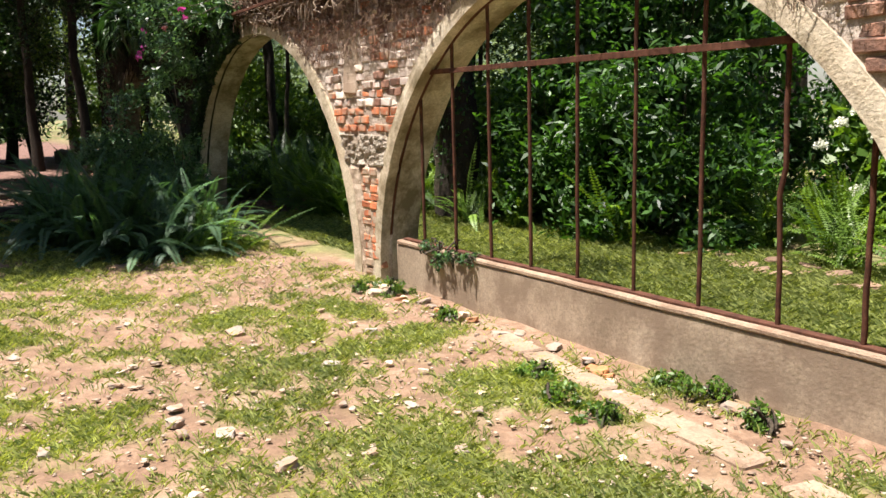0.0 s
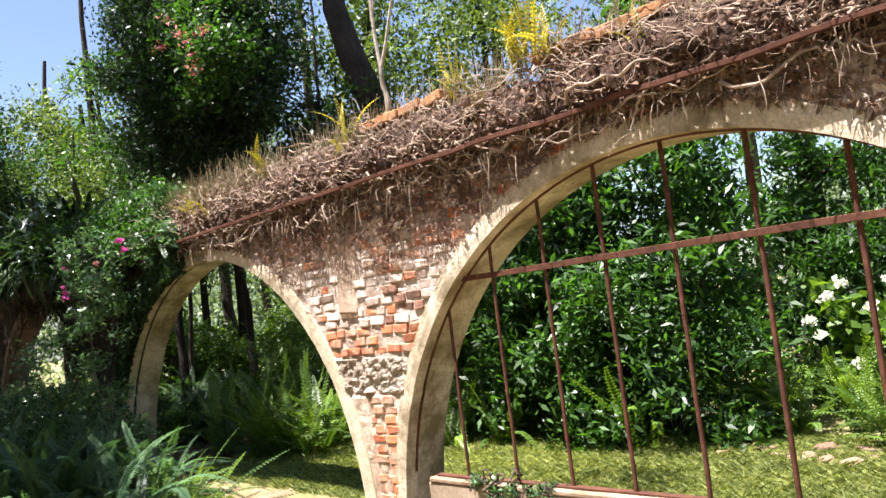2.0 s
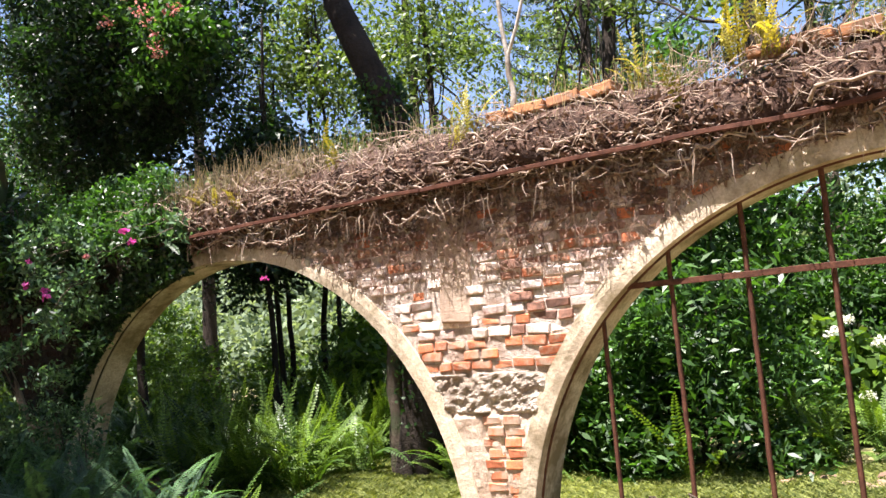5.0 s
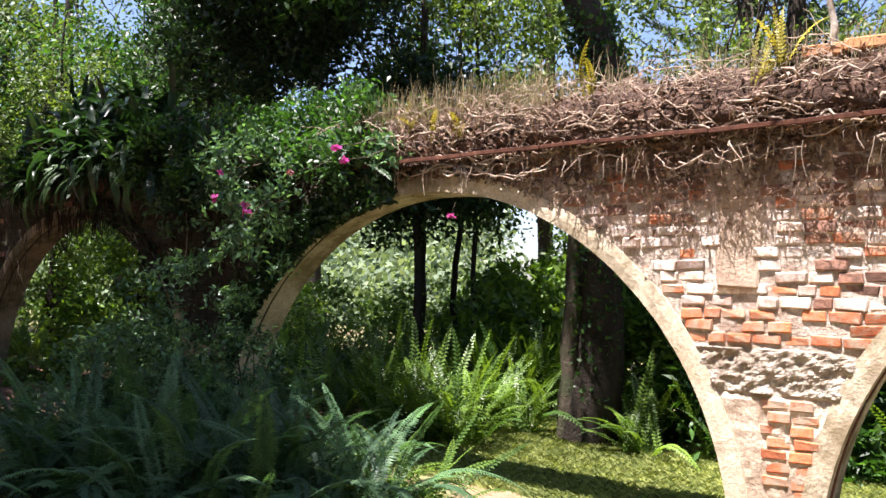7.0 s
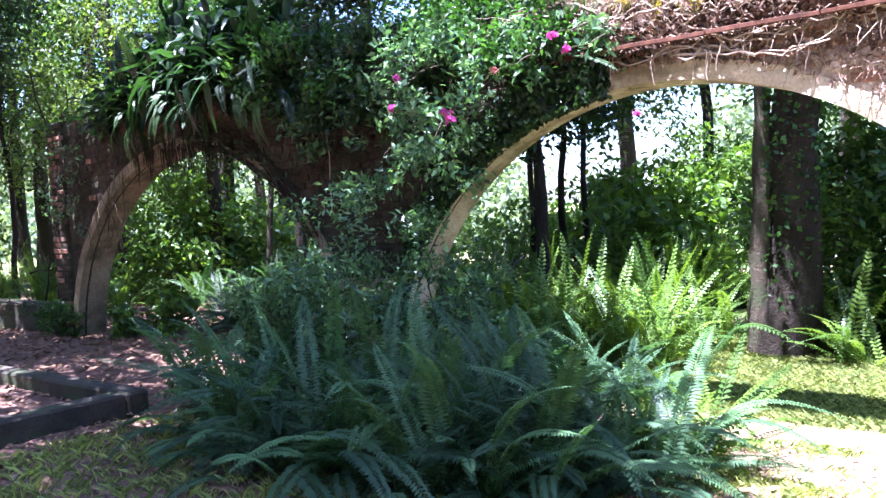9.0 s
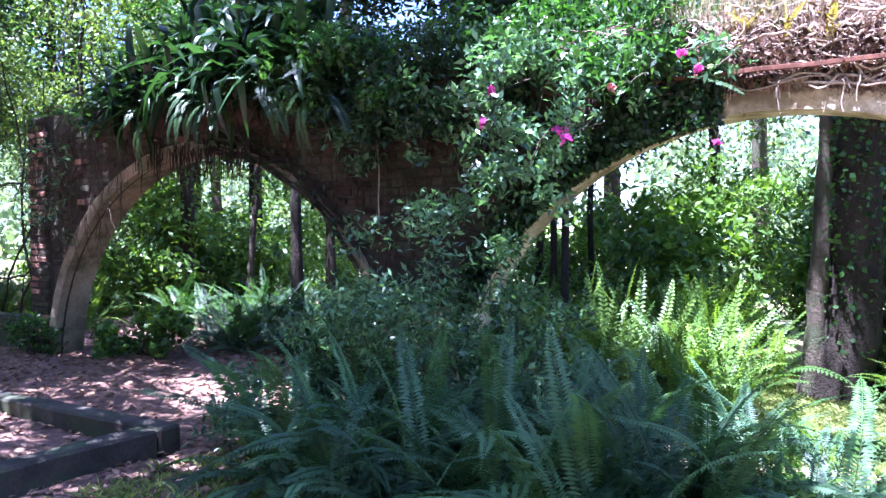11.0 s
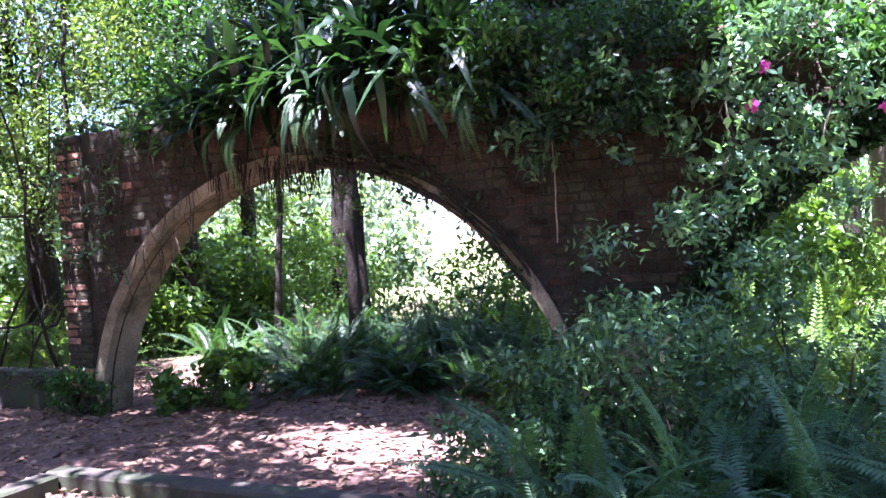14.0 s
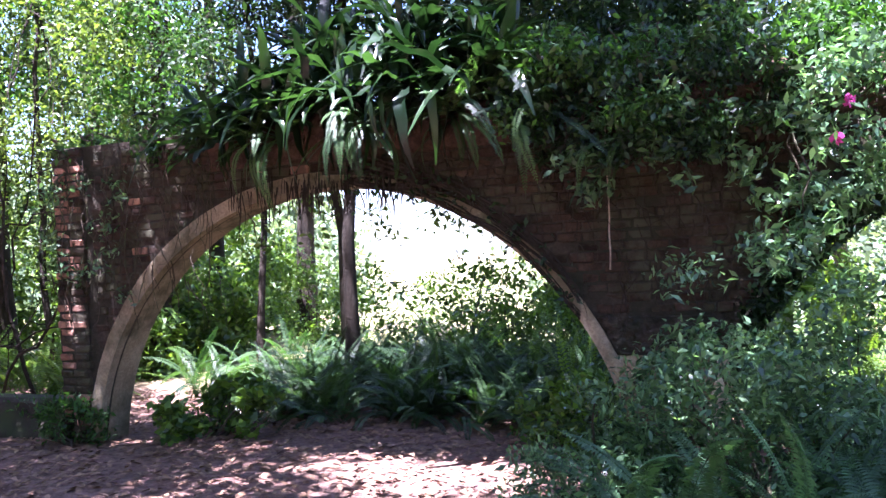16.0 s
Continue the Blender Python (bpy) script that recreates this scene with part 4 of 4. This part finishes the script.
arch_creeper(CENTRES[1], -11.6, -9.6, 6000, "dark creeper covering the arch band's shaded shoulder")
arch_creeper(CENTRES[2], -14.4, -12.6, 260, "thin dark creeper on the arch band")
drape("ivy_patch", "small ivy patch trailing over the sill", -5.65, -5.0, 3.38, 3.44, 0.26, 0.40, 12, 60, 0.04, 0.07, M_VINE)
# Leaf backing added to stop light showing through behind the strap ferns.
drape("climbing_vine", "dark matted creeper added behind the strap ferns to block light", -15.4, -12.6, 3.42, 3.95, 2.7, 3.35, 70, 110, 0.07, 0.24, M_EVERGREEN_SHADE)
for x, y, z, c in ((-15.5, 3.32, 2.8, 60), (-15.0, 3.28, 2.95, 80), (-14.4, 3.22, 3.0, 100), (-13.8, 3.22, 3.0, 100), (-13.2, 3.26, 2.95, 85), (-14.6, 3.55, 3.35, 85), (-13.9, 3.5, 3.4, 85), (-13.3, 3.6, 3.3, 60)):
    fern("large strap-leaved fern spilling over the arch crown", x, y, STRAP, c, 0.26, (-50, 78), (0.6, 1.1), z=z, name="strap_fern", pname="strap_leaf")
for x, z, c in ((-15.0, 2.75, 20), (-14.2, 2.8, 24), (-13.4, 2.8, 24), (-12.8, 2.75, 16), (-12.1, 2.5, 8)):
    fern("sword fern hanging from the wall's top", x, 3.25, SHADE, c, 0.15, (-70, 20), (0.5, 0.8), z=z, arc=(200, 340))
fern("fern on the arch's shoulder", -10.1, 3.3, SHADE, 14, 0.3, (-50, 50), (0.35, 0.6), z=2.6, arc=(150, 390))
strands("aerial_roots", "dark roots hanging below the arch crown", 160, -15.5, -13.6, (3.3, 3.38), (2.3, 2.5), (0, 0, -1.0), 0.3, 0.006, 7, 0.15, M_DARK_BARK)
v, f = tubes([bent_path((-12.35, 3.33, 2.7), (-12.37, 3.34, 1.6), 10, 0.02)], [np.full(10, 0.006)], 5)
whole("rope", mesh_from("rope", v, f, M_ROOT), "thin pale rope hanging down the dark brickwork", "rope")
for x, y, z, r in ((-10.87, 2.6, 2.51, 0.05), (-10.95, 2.6, 2.31, 0.045), (-10.26, 2.35, 2.14, 0.06), (-10.3, 2.4, 2.2, 0.05), (-9.69, 2.75, 2.64, 0.045), (-9.59, 2.75, 2.54, 0.045), (-9.96, 4.57, 2.28, 0.055), (-10.08, 2.65, 2.47, 0.05)):
    white = (x, z) == (-10.08, 2.47)
    ob = thing("blossom", pose(x, y, z), "pale pink blossom on a vine" if white else "magenta blossom cluster on a vine", "flower", "vine blossoms")
    v, f = leaf_mesh_arrays(clump_points([(0, 0, 0)], r * 0.8, 16), 0.04, 0.8, 0.2)
    child("petals", mesh_from("petals", v, f, M_SALMON if white else M_PINK), ob)
    tip = (0.1, 0.35, 0.12) if y < 4 else (0.05, 0.2, 0.35)
    v, f = tubes([bent_path(tip, (0, 0, 0), 7, 0.03)], [np.linspace(0.005, 0.002, 7)], 4)
    child("stem", mesh_from("stem", v, f, M_BARK), ob)

# ---- ferns behind the second and third arches, and past the end pier ----
for k in range(10):
    x, y = rng.uniform(-11.6, -9.7), rng.uniform(4.5, 6.0)
    fern("bright green fern in full sun behind the second arch", x, y, SUNNY, 26, 0.2, (5, 62), (0.8, 1.25))
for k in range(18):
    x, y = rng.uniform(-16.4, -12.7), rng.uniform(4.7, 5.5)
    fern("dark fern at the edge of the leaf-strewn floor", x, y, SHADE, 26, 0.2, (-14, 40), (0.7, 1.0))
for k in range(24):
    x, y = rng.uniform(-13.8, -10.5), rng.uniform(5.4, 8.0)
    fern("bright green fern in dappled sun", x, y, SUNNY, 24, 0.18, (0, 65), (0.8, 1.35))
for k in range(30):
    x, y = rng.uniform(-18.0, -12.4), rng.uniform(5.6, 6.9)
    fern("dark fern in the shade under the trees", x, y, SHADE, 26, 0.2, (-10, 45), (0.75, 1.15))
for k in range(12):
    x, y = rng.uniform(-25.0, -18.2), rng.uniform(4.3, 6.2)
    fern("sunlit fern behind the low garden wall", x, y, SUNNY, 22, 0.2, (10, 65), (0.8, 1.3))
for x, y, h in ((-17.6, 9.6, 1.7), (-15.0, 9.4, 1.3), (-16.4, 11.0, 1.4), (-14.2, 10.4, 1.9), (-19.2, 11.0, 2.0), (-15.2, 7.8, 1.8), (-13.6, 8.2, 1.5)):
    shrub("airy_shrub", "airy sunlit shrub beyond the third arch", x, y, 0.9, 0.6, h, 0.1, 26, 60, M_LEAF2, 0.35)
drape("climbing_vine", "dark creeper matted on the end pier's top", -17.5, -15.7, 3.2, 3.8, 2.72, 3.0, 26, 70, 0.07, 0.16, M_LEAF)
drape("climbing_vine", "wispy creeper trailing on the end pier", -17.5, -16.6, 3.28, 3.34, 1.4, 2.7, 16, 26, 0.06, 0.16, M_VINE)
strands("dead_creeper", "dry creeper stems clinging to the end pier", 150, -17.5, -15.6, (3.31, 3.36), (1.6, 2.9), (0.05, 0, -1.0), 0.5, 0.005, 9, 0.45, M_BARK)
drape("climbing_vine", "mossy creeper over the low garden wall", -22.0, -17.5, 3.4, 3.6, 0.42, 0.58, 40, 40, 0.05, 0.16, M_LEAF)
shrub("shrub", "dark creeper at the end pier's foot", -17.25, 3.3, 0.35, 0.2, 0.5, 0.06, 16, 60, M_LEAF, 0.14)
drape("hanging_vine", "thin leafy vines hanging in the third arch", -15.6, -13.4, 3.75, 4.1, 1.9, 2.5, 22, 26, 0.07, 0.2, M_LEAF2)
shrub("shrub", "small leafy shrub under the third arch", -16.1, 3.9, 0.55, 0.4, 0.65, 0.1, 26, 60, M_LEAF2, 0.16, aspect=0.6)
shrub("shrub", "small leafy shrub beside the arch foot", -12.9, 4.3, 0.5, 0.5, 0.7, 0.085, 22, 60, M_LEAF2, 0.18)

# bare branches leaning behind the garden wall
for p0, p1, r in (((-19.6, 4.3, 0.2), (-17.7, 4.0, 1.9), 0.022), ((-20.6, 4.6, 2.2), (-17.9, 4.1, 2.45), 0.018), ((-19.9, 4.2, 0.9), (-17.6, 3.9, 1.35), 0.016), ((-20.2, 4.5, 0.1), (-18.6, 4.3, 3.6), 0.02), ((-18.9, 4.4, 0.1), (-19.4, 4.2, 3.9), 0.026)):
    ob = thing("bare_branch", pose(*p0), "dark leafless branch behind the low garden wall", "branch", "bare branches")
    main = bent_path((0, 0, 0), np.array(p1) - np.array(p0), 12, 0.16)
    v, f = tubes([main], [np.linspace(1, 0.4, 12) * r], 6)
    child("stem", mesh_from("stem", v, f, M_DARK_BARK, True), ob)
    for k in (3, 5, 7, 9):
        tw = bent_path(main[k], main[k] + rng.normal(0, 0.28, 3) + np.array([0.1, 0, 0.1]), 7, 0.05)
        v, f = tubes([tw], [np.linspace(0.4, 0.12, 7) * r], 4)
        child("twig", mesh_from("twig", v, f, M_DARK_BARK), ob)

# ---- trees ----
# Crown stands out of view overhead, placed to shade the trunk.
big = tree("tree", "large rough-barked tree wrapped in climbers", -9.28, 6.15, 9, 0.25, (-9.7, 4.9, 8.8, 1.7, 1.1, 0.7), 0.17, 30, 260, M_LEAF, M_DARK_BARK, low_limb=0.85, spine=[(-9.28, 6.15, -0.1), (-9.1, 6.0, 2.2), (-8.85, 5.65, 3.6), (-9.0, 5.6, 4.2), (-9.6, 5.7, 5.3), (-10.6, 6.4, 7.5), (-11.0, 6.8, 9.0)])
ca, cz = rng.uniform(0, 6.28, 2600), 0.25 + 4.2 * rng.uniform(0, 1, 2600) ** 0.6
cx = np.interp(cz, (0, 2.3, 3.7, 4.4), (0, 0.18, 0.43, 0.2))
cy = np.interp(cz, (0, 2.3, 3.7, 4.4), (0, -0.15, -0.5, -0.55))
v, f = leaf_mesh_arrays(np.stack([cx + 0.25 * np.cos(ca), cy + 0.25 * np.sin(ca), cz], -1) + rng.normal(0, 0.025, (2600, 3)), 0.06, 0.7, 0.2, 0.6)
child("climber", mesh_from("climber", v, f, M_LEAF), big, None, "small-leaved climber on the bark")
# Extra stem in lighter bark stands for the trunk's sunlit left edge.
v, f = tubes([bent_path((-0.21, -0.14, 0), (-0.06, -0.24, 2.9), 12, 0.05)], [np.linspace(0.11, 0.07, 12) * rng.uniform(0.85, 1.15, 12)], 9)
child("lit_edge_stem", mesh_from("lit_edge_stem", v, f, M_BARK, True), big, None, "added stem in lighter bark for the trunk's lit left edge")
sap = thing("sapling", pose(-6.37, 3.6, 2.95), "slender pale-barked sapling rooted on the wall", "tree")
for q, (a, b, r0, r1) in enumerate((((0, 0, 0), (0.0, 0.02, 0.55), 0.024, 0.019), ((0.0, 0.02, 0.54), (-0.12, 0.05, 2.4), 0.017, 0.009), ((0.0, 0.02, 0.54), (0.55, 0.1, 2.2), 0.014, 0.006), ((-0.03, 0.03, 1.0), (0.3, 0.1, 2.6), 0.009, 0.004))):
    v, f = tubes([bent_path(a, b, 9, 0.03)], [np.linspace(r0, r1, 9)], 7)
    child("trunk" if q == 0 else "branch", mesh_from("trunk", v, f, M_PALE_BARK, True), sap)
v, f = leaf_mesh_arrays(clump_points([(-0.1, 0.05, 2.3), (0.5, 0.1, 2.1), (0.25, 0.1, 2.5), (0.6, 0.0, 1.7)], 0.4, 110), 0.09, 0.35, 0.6)
child("crown", mesh_from("crown", v, f, M_LEAF2), sap)
for x, y, hh, rr in ((-20.5, 10.0, 9, 0.16), (-21.9, 9.6, 8, 0.12), (-19.9, 7.6, 9, 0.14), (-23.5, 7.5, 8, 0.15), (-13.3, 9.2, 8, 0.06), (-13.0, 9.1, 8, 0.05), (-11.6, 10.5, 9, 0.1), (-6.2, 10.5, 9, 0.18), (-3.4, 10.6, 9, 0.2), (-2.4, 9.6, 8, 0.12), (-8.6, 11.5, 10, 0.2), (0.5, 10.5, 9, 0.2), (-14.5, 14.0, 10, 0.2), (-25, 12, 10, 0.2), (-27, 8, 9, 0.2), (3.5, 9, 9, 0.2), (-10.5, 15, 11, 0.2)):
    lo = 0.30 if rr > 0.11 else 0.5
    tree("tree", "tall leafy tree in the woodland behind the arches", x, y, hh, rr, (x, y + 0.3, hh * 0.66, 1.9, 1.8, hh * 0.36), 0.115, 26 if x < -10 else 17, 260, M_LEAF if x < -17 and y < 9.8 else M_AIRY, M_DARK_BARK, low_limb=lo, clump_r=0.75)
for x, y, rx, h in ((-24.5, 9.0, 1.8, 3.5), (-22.0, 12.5, 1.8, 3.0), (-20.3, 8.8, 0.9, 2.2), (-20.2, 7.2, 0.7, 2.6), (-13.3, 11.0, 1.5, 2.4), (-11.5, 8.6, 0.8, 2.0), (-27.5, 5.5, 2.0, 4.0), (-7.0, 13.5, 2.2, 4.4), (-4.8, 11.8, 1.8, 4.0), (-7.6, 9.2, 1.2, 3.4), (-2.6, 11.2, 1.6, 4.0), (-3.0, 13.0, 2.4, 5.0), (1.5, 12.5, 2.4, 5.0)):
    shrub("woodland_shrub", "loose leafy undergrowth beneath the trees", x, y, rx, 1.2, h, 0.15, 50, 130, M_LEAF if x > -10 else M_LEAF2, 0.5)
for x, y, cz, rx, rz in ((-12.3, 7.0, 3.4, 1.2, 1.2), (-13.4, 8.4, 4.0, 1.5, 1.5), (-17.8, 7.2, 4.8, 1.6, 2.2), (-20.5, 6.2, 4.4, 1.6, 2.6), (-23.0, 5.4, 4.0, 1.6, 3.0), (-25.5, 3.0, 4.0, 1.8, 3.2)):
    tree("tree", "dark dense evergreen close behind the wall", x, y, cz + 2, 0.055, (x, y, cz, rx, 1.1, rz), 0.12 if x > -17 else 0.085, 52 if x > -17 else 34, 220, M_EVERGREEN_SHADE if x > -19 else M_AIRY, M_DARK_BARK, low_limb=0.45, clump_r=0.6)
for x, y, c, n in ((-15.95, 6.2, (-14.4, 6.1, 6.6, 3.0, 0.9, 2.4), 230), (-17.0, 8.2, (-16.2, 7.6, 7.2, 3.0, 1.2, 2.7), 140)):
    tree("tree", "dark small-leaved evergreen rising behind the third arch", x, y, c[2] + 1.6, 0.085, c, 0.105, n, 230, M_EVERGREEN_SHADE, M_DARK_BARK, low_limb=0.55, clump_r=0.55)
for x, y in ((-25.5, 5.4), (-28.0, 6.6), (-20.2, 3.4), (-22.3, 2.6), (-22.8, 4.3)):
    tree("tree", "leafy tree shading the garden's end", x, y, 8.5, 0.12, (x, y, 6.0, 1.4, 1.1, 3.0), 0.1, 70, 190, M_EVERGREEN_SHADE if x > -24 else M_LEAF, M_DARK_BARK, clump_r=0.6)
for k in range(9):
    x, y = -24.5 - 2.4 * (k % 3), -4.2 + 0.95 * k
    tree("tree", "dark dense tree at the garden's far end", x, y, 9.0, 0.14, (x, y, 4.6, 1.5, 1.2, 4.3), 0.16, 70, 150, M_EVERGREEN_SHADE if k % 3 else M_LEAF, M_DARK_BARK, clump_r=0.7)
for x, y, hh in ((-29.0, 8.5, 11), (-28.0, 1.5, 11), (-32.0, 5.0, 12), (-26.0, 14.0, 11), (-34.0, 12.0, 12), (-23.0, 7.6, 11)):
    tree("tree", "tall airy tree at the garden's shaded end", x, y, hh, 0.16, (x, y, hh * 0.55, 2.2, 2.0, hh * 0.36), 0.13, 30, 240, M_AIRY, M_DARK_BARK, clump_r=0.9)
# unseen trees placed to shade the fern bank and far wall from overhead
tree("tree", "spreading tree shading the fern bank", -15.5, -6.0, 8.4, 0.2, (-13.6, -0.6, 8.0, 3.6, 2.3, 1.2), 0.2, 75, 190, M_LEAF, M_DARK_BARK, low_limb=0.7, gaps=[(-13.7, 3.5, 1.3), (-15.6, 2.2, 1.0), (-14.6, 0.8, 0.9), (-17.0, 3.9, 0.4), (-15.5, 4.1, 0.4)])
tree("tree", "spreading tree over the end pier", -20.8, -5.0, 8.0, 0.18, (-17.8, 1.2, 6.8, 2.0, 2.0, 1.4), 0.17, 36, 170, M_LEAF, M_DARK_BARK, low_limb=0.7, gaps=[(-17.0, 3.9, 0.4), (-15.5, 4.1, 0.4)])
tree("tree", "unseen spreading tree added to shade the garden wall", -21.5, -5.5, 8.0, 0.2, (-18.6, 0.0, 7.6, 2.8, 2.0, 1.2), 0.2, 50, 170, M_LEAF, M_DARK_BARK, low_limb=0.6)
tree("tree", "very tall tree, high thin canopy added out of view for shade", -20.2, 12.5, 13.0, 0.2, (-15.0, 1.0, 12.0, 3.2, 2.2, 0.9), 0.24, 62, 150, M_LEAF, M_DARK_BARK, low_limb=0.92, gaps=[(-13.7, 3.5, 1.3), (-15.6, 2.2, 1.0), (-14.6, 0.8, 0.9), (-17.0, 3.9, 0.4), (-15.5, 4.1, 0.4)])
tree("tree", "unseen leafy tree added to shade the fern clump", -12.5, -7.0, 8.2, 0.16, (-10.75, -0.8, 8.0, 1.6, 1.4, 0.8), 0.19, 36, 160, M_LEAF, M_DARK_BARK, low_limb=0.85, clump_r=0.75)
boug = tree("flowering_tree", "tree laced with pink bougainvillea sprays", -12.8, 7.6, 7.4, 0.05, (-12.1, 5.3, 5.7, 1.0, 0.4, 0.9), 0.11, 16, 200, M_LEAF, M_DARK_BARK, clump_r=0.5)
for x, z in ((-14.2, 6.75), (-14.05, 6.55), (-13.95, 6.35), (-13.6, 6.6), (-14.6, 7.1), (-13.9, 6.15), (-14.9, 6.8)):
    v, f = leaf_mesh_arrays(np.array([x + 14.9, -2.75, z - 0.9]) + clump_points([(0, 0, 0)], 0.13, 34), 0.05, 0.8, 0.2)
    child("flower_spray", mesh_from("flower_spray", v, f, M_SALMON), boug, None, "salmon pink flower spray")


def conifer(x, y, h, r):
    ob = thing("conifer", pose(x, y, float(ground_z(x, y)) - 0.1), "dark conifer with tiered horizontal branches", "tree")
    v, f = tubes([bent_path((0, 0, 0), (0, 0, h), 10, 0.08)], [np.linspace(r, 0.05, 10)], 8)
    child("trunk", mesh_from("trunk", v, f, M_BARK, True), ob)
    pts = []
    for z in np.arange(h * 0.42, h, 0.55):
        for q in range(7):
            a = rng.uniform(0, 6.28)
            ln = (0.35 + 0.65 * (h - z) / h) * 3.0 * rng.uniform(0.8, 1.1)
            p = bent_path((0, 0, z), (ln * math.cos(a), ln * math.sin(a), z + 0.25), 10, 0.06)
            p[:, 2] -= 0.35 * np.sin(np.linspace(0, math.pi, 10))
            v, f = tubes([p], [np.linspace(0.035, 0.012, 10)], 4)
            child("branch", mesh_from("branch", v, f, M_BARK), ob)
            pts.append(clump_points(p[5:], 0.2, 30))
    v, f = leaf_mesh_arrays(np.concatenate(pts), 0.16, 0.16, 0.3)
    child("needles", mesh_from("needles", v, f, M_CONIFER), ob)


conifer(-9.9, 16.5, 12.5, 0.22)
conifer(-12.4, 18.0, 13.0, 0.22)
conifer(-6.5, 18.0, 12.0, 0.22)


def far_woods():
    """Wooded slope across the valley, closing the view all round."""
    n = 1500
    a = rng.uniform(0, 2 * math.pi, n)
    d = rng.uniform(38, 75, n)
    a = np.where(np.abs(a - 5.82) < 0.13, a - 0.3, a)
    cen = np.stack([-9 + d * np.sin(a), 3 + d * np.cos(a), -2 + (d - 38) * 0.32 + rng.uniform(0, 3.5, n)], -1)
    b = rng.uniform(-1.25, 0.35, 900)
    b = np.where(np.abs(b - (5.82 - 2 * math.pi)) < 0.13, b - 0.3, b)
    d = rng.uniform(40, 60, 900)
    cen = np.concatenate([cen, np.stack([-9 + d * np.sin(b), 3 + d * np.cos(b), -3 + (d - 40) * 0.4 + rng.uniform(0, 3, 900)], -1)])
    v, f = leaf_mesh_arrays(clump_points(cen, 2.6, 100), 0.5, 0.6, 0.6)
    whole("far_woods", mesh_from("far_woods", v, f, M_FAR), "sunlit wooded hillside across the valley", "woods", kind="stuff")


far_woods()
# trees behind the camera close the garden; tall row added to cut sky fill
for k in range(14):
    x, y = -27 + 2.5 * k, -10.5 - 1.5 * (k % 2)
    tree("tree", "unseen tall dense tree added to cut the sky's fill light", x, y, 12, 0.25, (x, y, 6.8, 2.1, 2.0, 5.2), 0.42, 44, 90, M_LEAF, M_DARK_BARK, clump_r=1.1)
for x, y in ((-16, -9), (-9, -10), (-2, -9.5), (5, -7), (8, 0), (-22, -6), (-26, 0)):
    tree("tree", "leafy tree at the garden's open side", x, y, 8, 0.2, (x, y, 5.0, 2.2, 2.2, 2.6), 0.3, 24, 110, M_LEAF2, M_DARK_BARK)

# ---- bricks ----
def brick_mesh(k, material, ln=0.205):
    bm = box_bm(-ln / 2, ln / 2, -0.03, 0.03, -0.0325, 0.0325, 0.008)
    for v in bm.verts:
        v.co += noise.noise_vector(v.co * 22 + Vector((k * 5.3, k, 0))) * 0.012
    me = bpy.data.meshes.new("brick")
    bm.to_mesh(me)
    bm.free()
    me.materials.append(material)
    return me


BRICK_LENGTHS = (0.165, 0.15, 0.12, 0.175, 0.145, 0.105, 0.185, 0.13)
BRICKS = {m.name: [brick_mesh(k, m, BRICK_LENGTHS[k]) for k in range(8)] for m in (M_RED, M_LIME, M_BROWN, M_SHADEBRICK)}


def brick(x, z, material, parent, y=3.436, k=None):
    meshes = BRICKS[material.name]
    child("brick", meshes[int(rng.integers(8)) if k is None else k], parent, pose(x + rng.normal(0, 0.004), y + rng.normal(0, 0.005), z + rng.normal(0, 0.002), rng.normal(0, 1.5), rng.normal(0, 1.2), rng.normal(0, 2)))


def brick_field(key, x0, x1, z0, z1, choose, y=3.436, gap=0.05):
    z, row = z0, 0
    while z < z1:
        x = x0 + 0.11 * (row % 2)
        while x < x1:
            k = int(rng.integers(8))
            x += BRICK_LENGTHS[k] / 2 + rng.uniform(0.003, 0.010)
            clear = min(math.hypot((x - c) / (A + 0.15), z / (B + 0.15)) for c in CENTRES)
            if clear > 1.0 and rng.uniform() > gap:
                m = choose(x, z)
                if m:
                    brick(x, z, m, walls[key], y, k)
            x += BRICK_LENGTHS[k] / 2 + 0.004
        z += 0.0745
        row += 1


def tone_2(x, z):
    if -7.0 < x < -6.7 and z > 1.64:
        return None
    if z < 1.47:
        return M_RED
    u = rng.uniform() + 0.25 * noise.noise(Vector((x * 2, 0, z * 2)))
    if z < 2.0:
        return M_LIME if u < 0.80 else (M_RED if u < 0.86 else M_BROWN)
    return M_LIME if u < 0.40 else (M_RED if u < 0.55 else M_BROWN)


brick_field("wall_2", -9.2, -4.0, 1.32, 2.62, tone_2, gap=0.1)
brick_field("wall_1", -3.9, -0.75, 1.32, 2.62, lambda x, z: M_LIME if rng.uniform() < 0.5 else M_BROWN)
brick_field("wall_3", -14.6, -9.4, 1.32, 2.62, lambda x, z: M_SHADEBRICK)
brick_field("wall_4", -17.05, -14.7, 0.5, 2.86, lambda x, z: M_BROWN if rng.uniform() < 0.03 else M_SHADEBRICK)
for k in range(36):
    for x in (-17.375, -17.215):
        brick(x + 0.02 * (k % 2), 0.24 + 0.0745 * k, M_BROWN if rng.uniform() < 0.55 else M_SHADEBRICK, walls["wall_4"], 3.393, (4, 1)[k % 2])
for k in range(13):
    z = 0.05 + 0.0745 * k
    brick(-6.64 + 0.02 * (k % 2), z, M_RED, walls["wall_2"], 3.423, (4, 7)[k % 2])
    brick(-6.49 + 0.03 * (k % 2), z, M_RED, walls["wall_2"], 3.423, (7, 4)[k % 2])
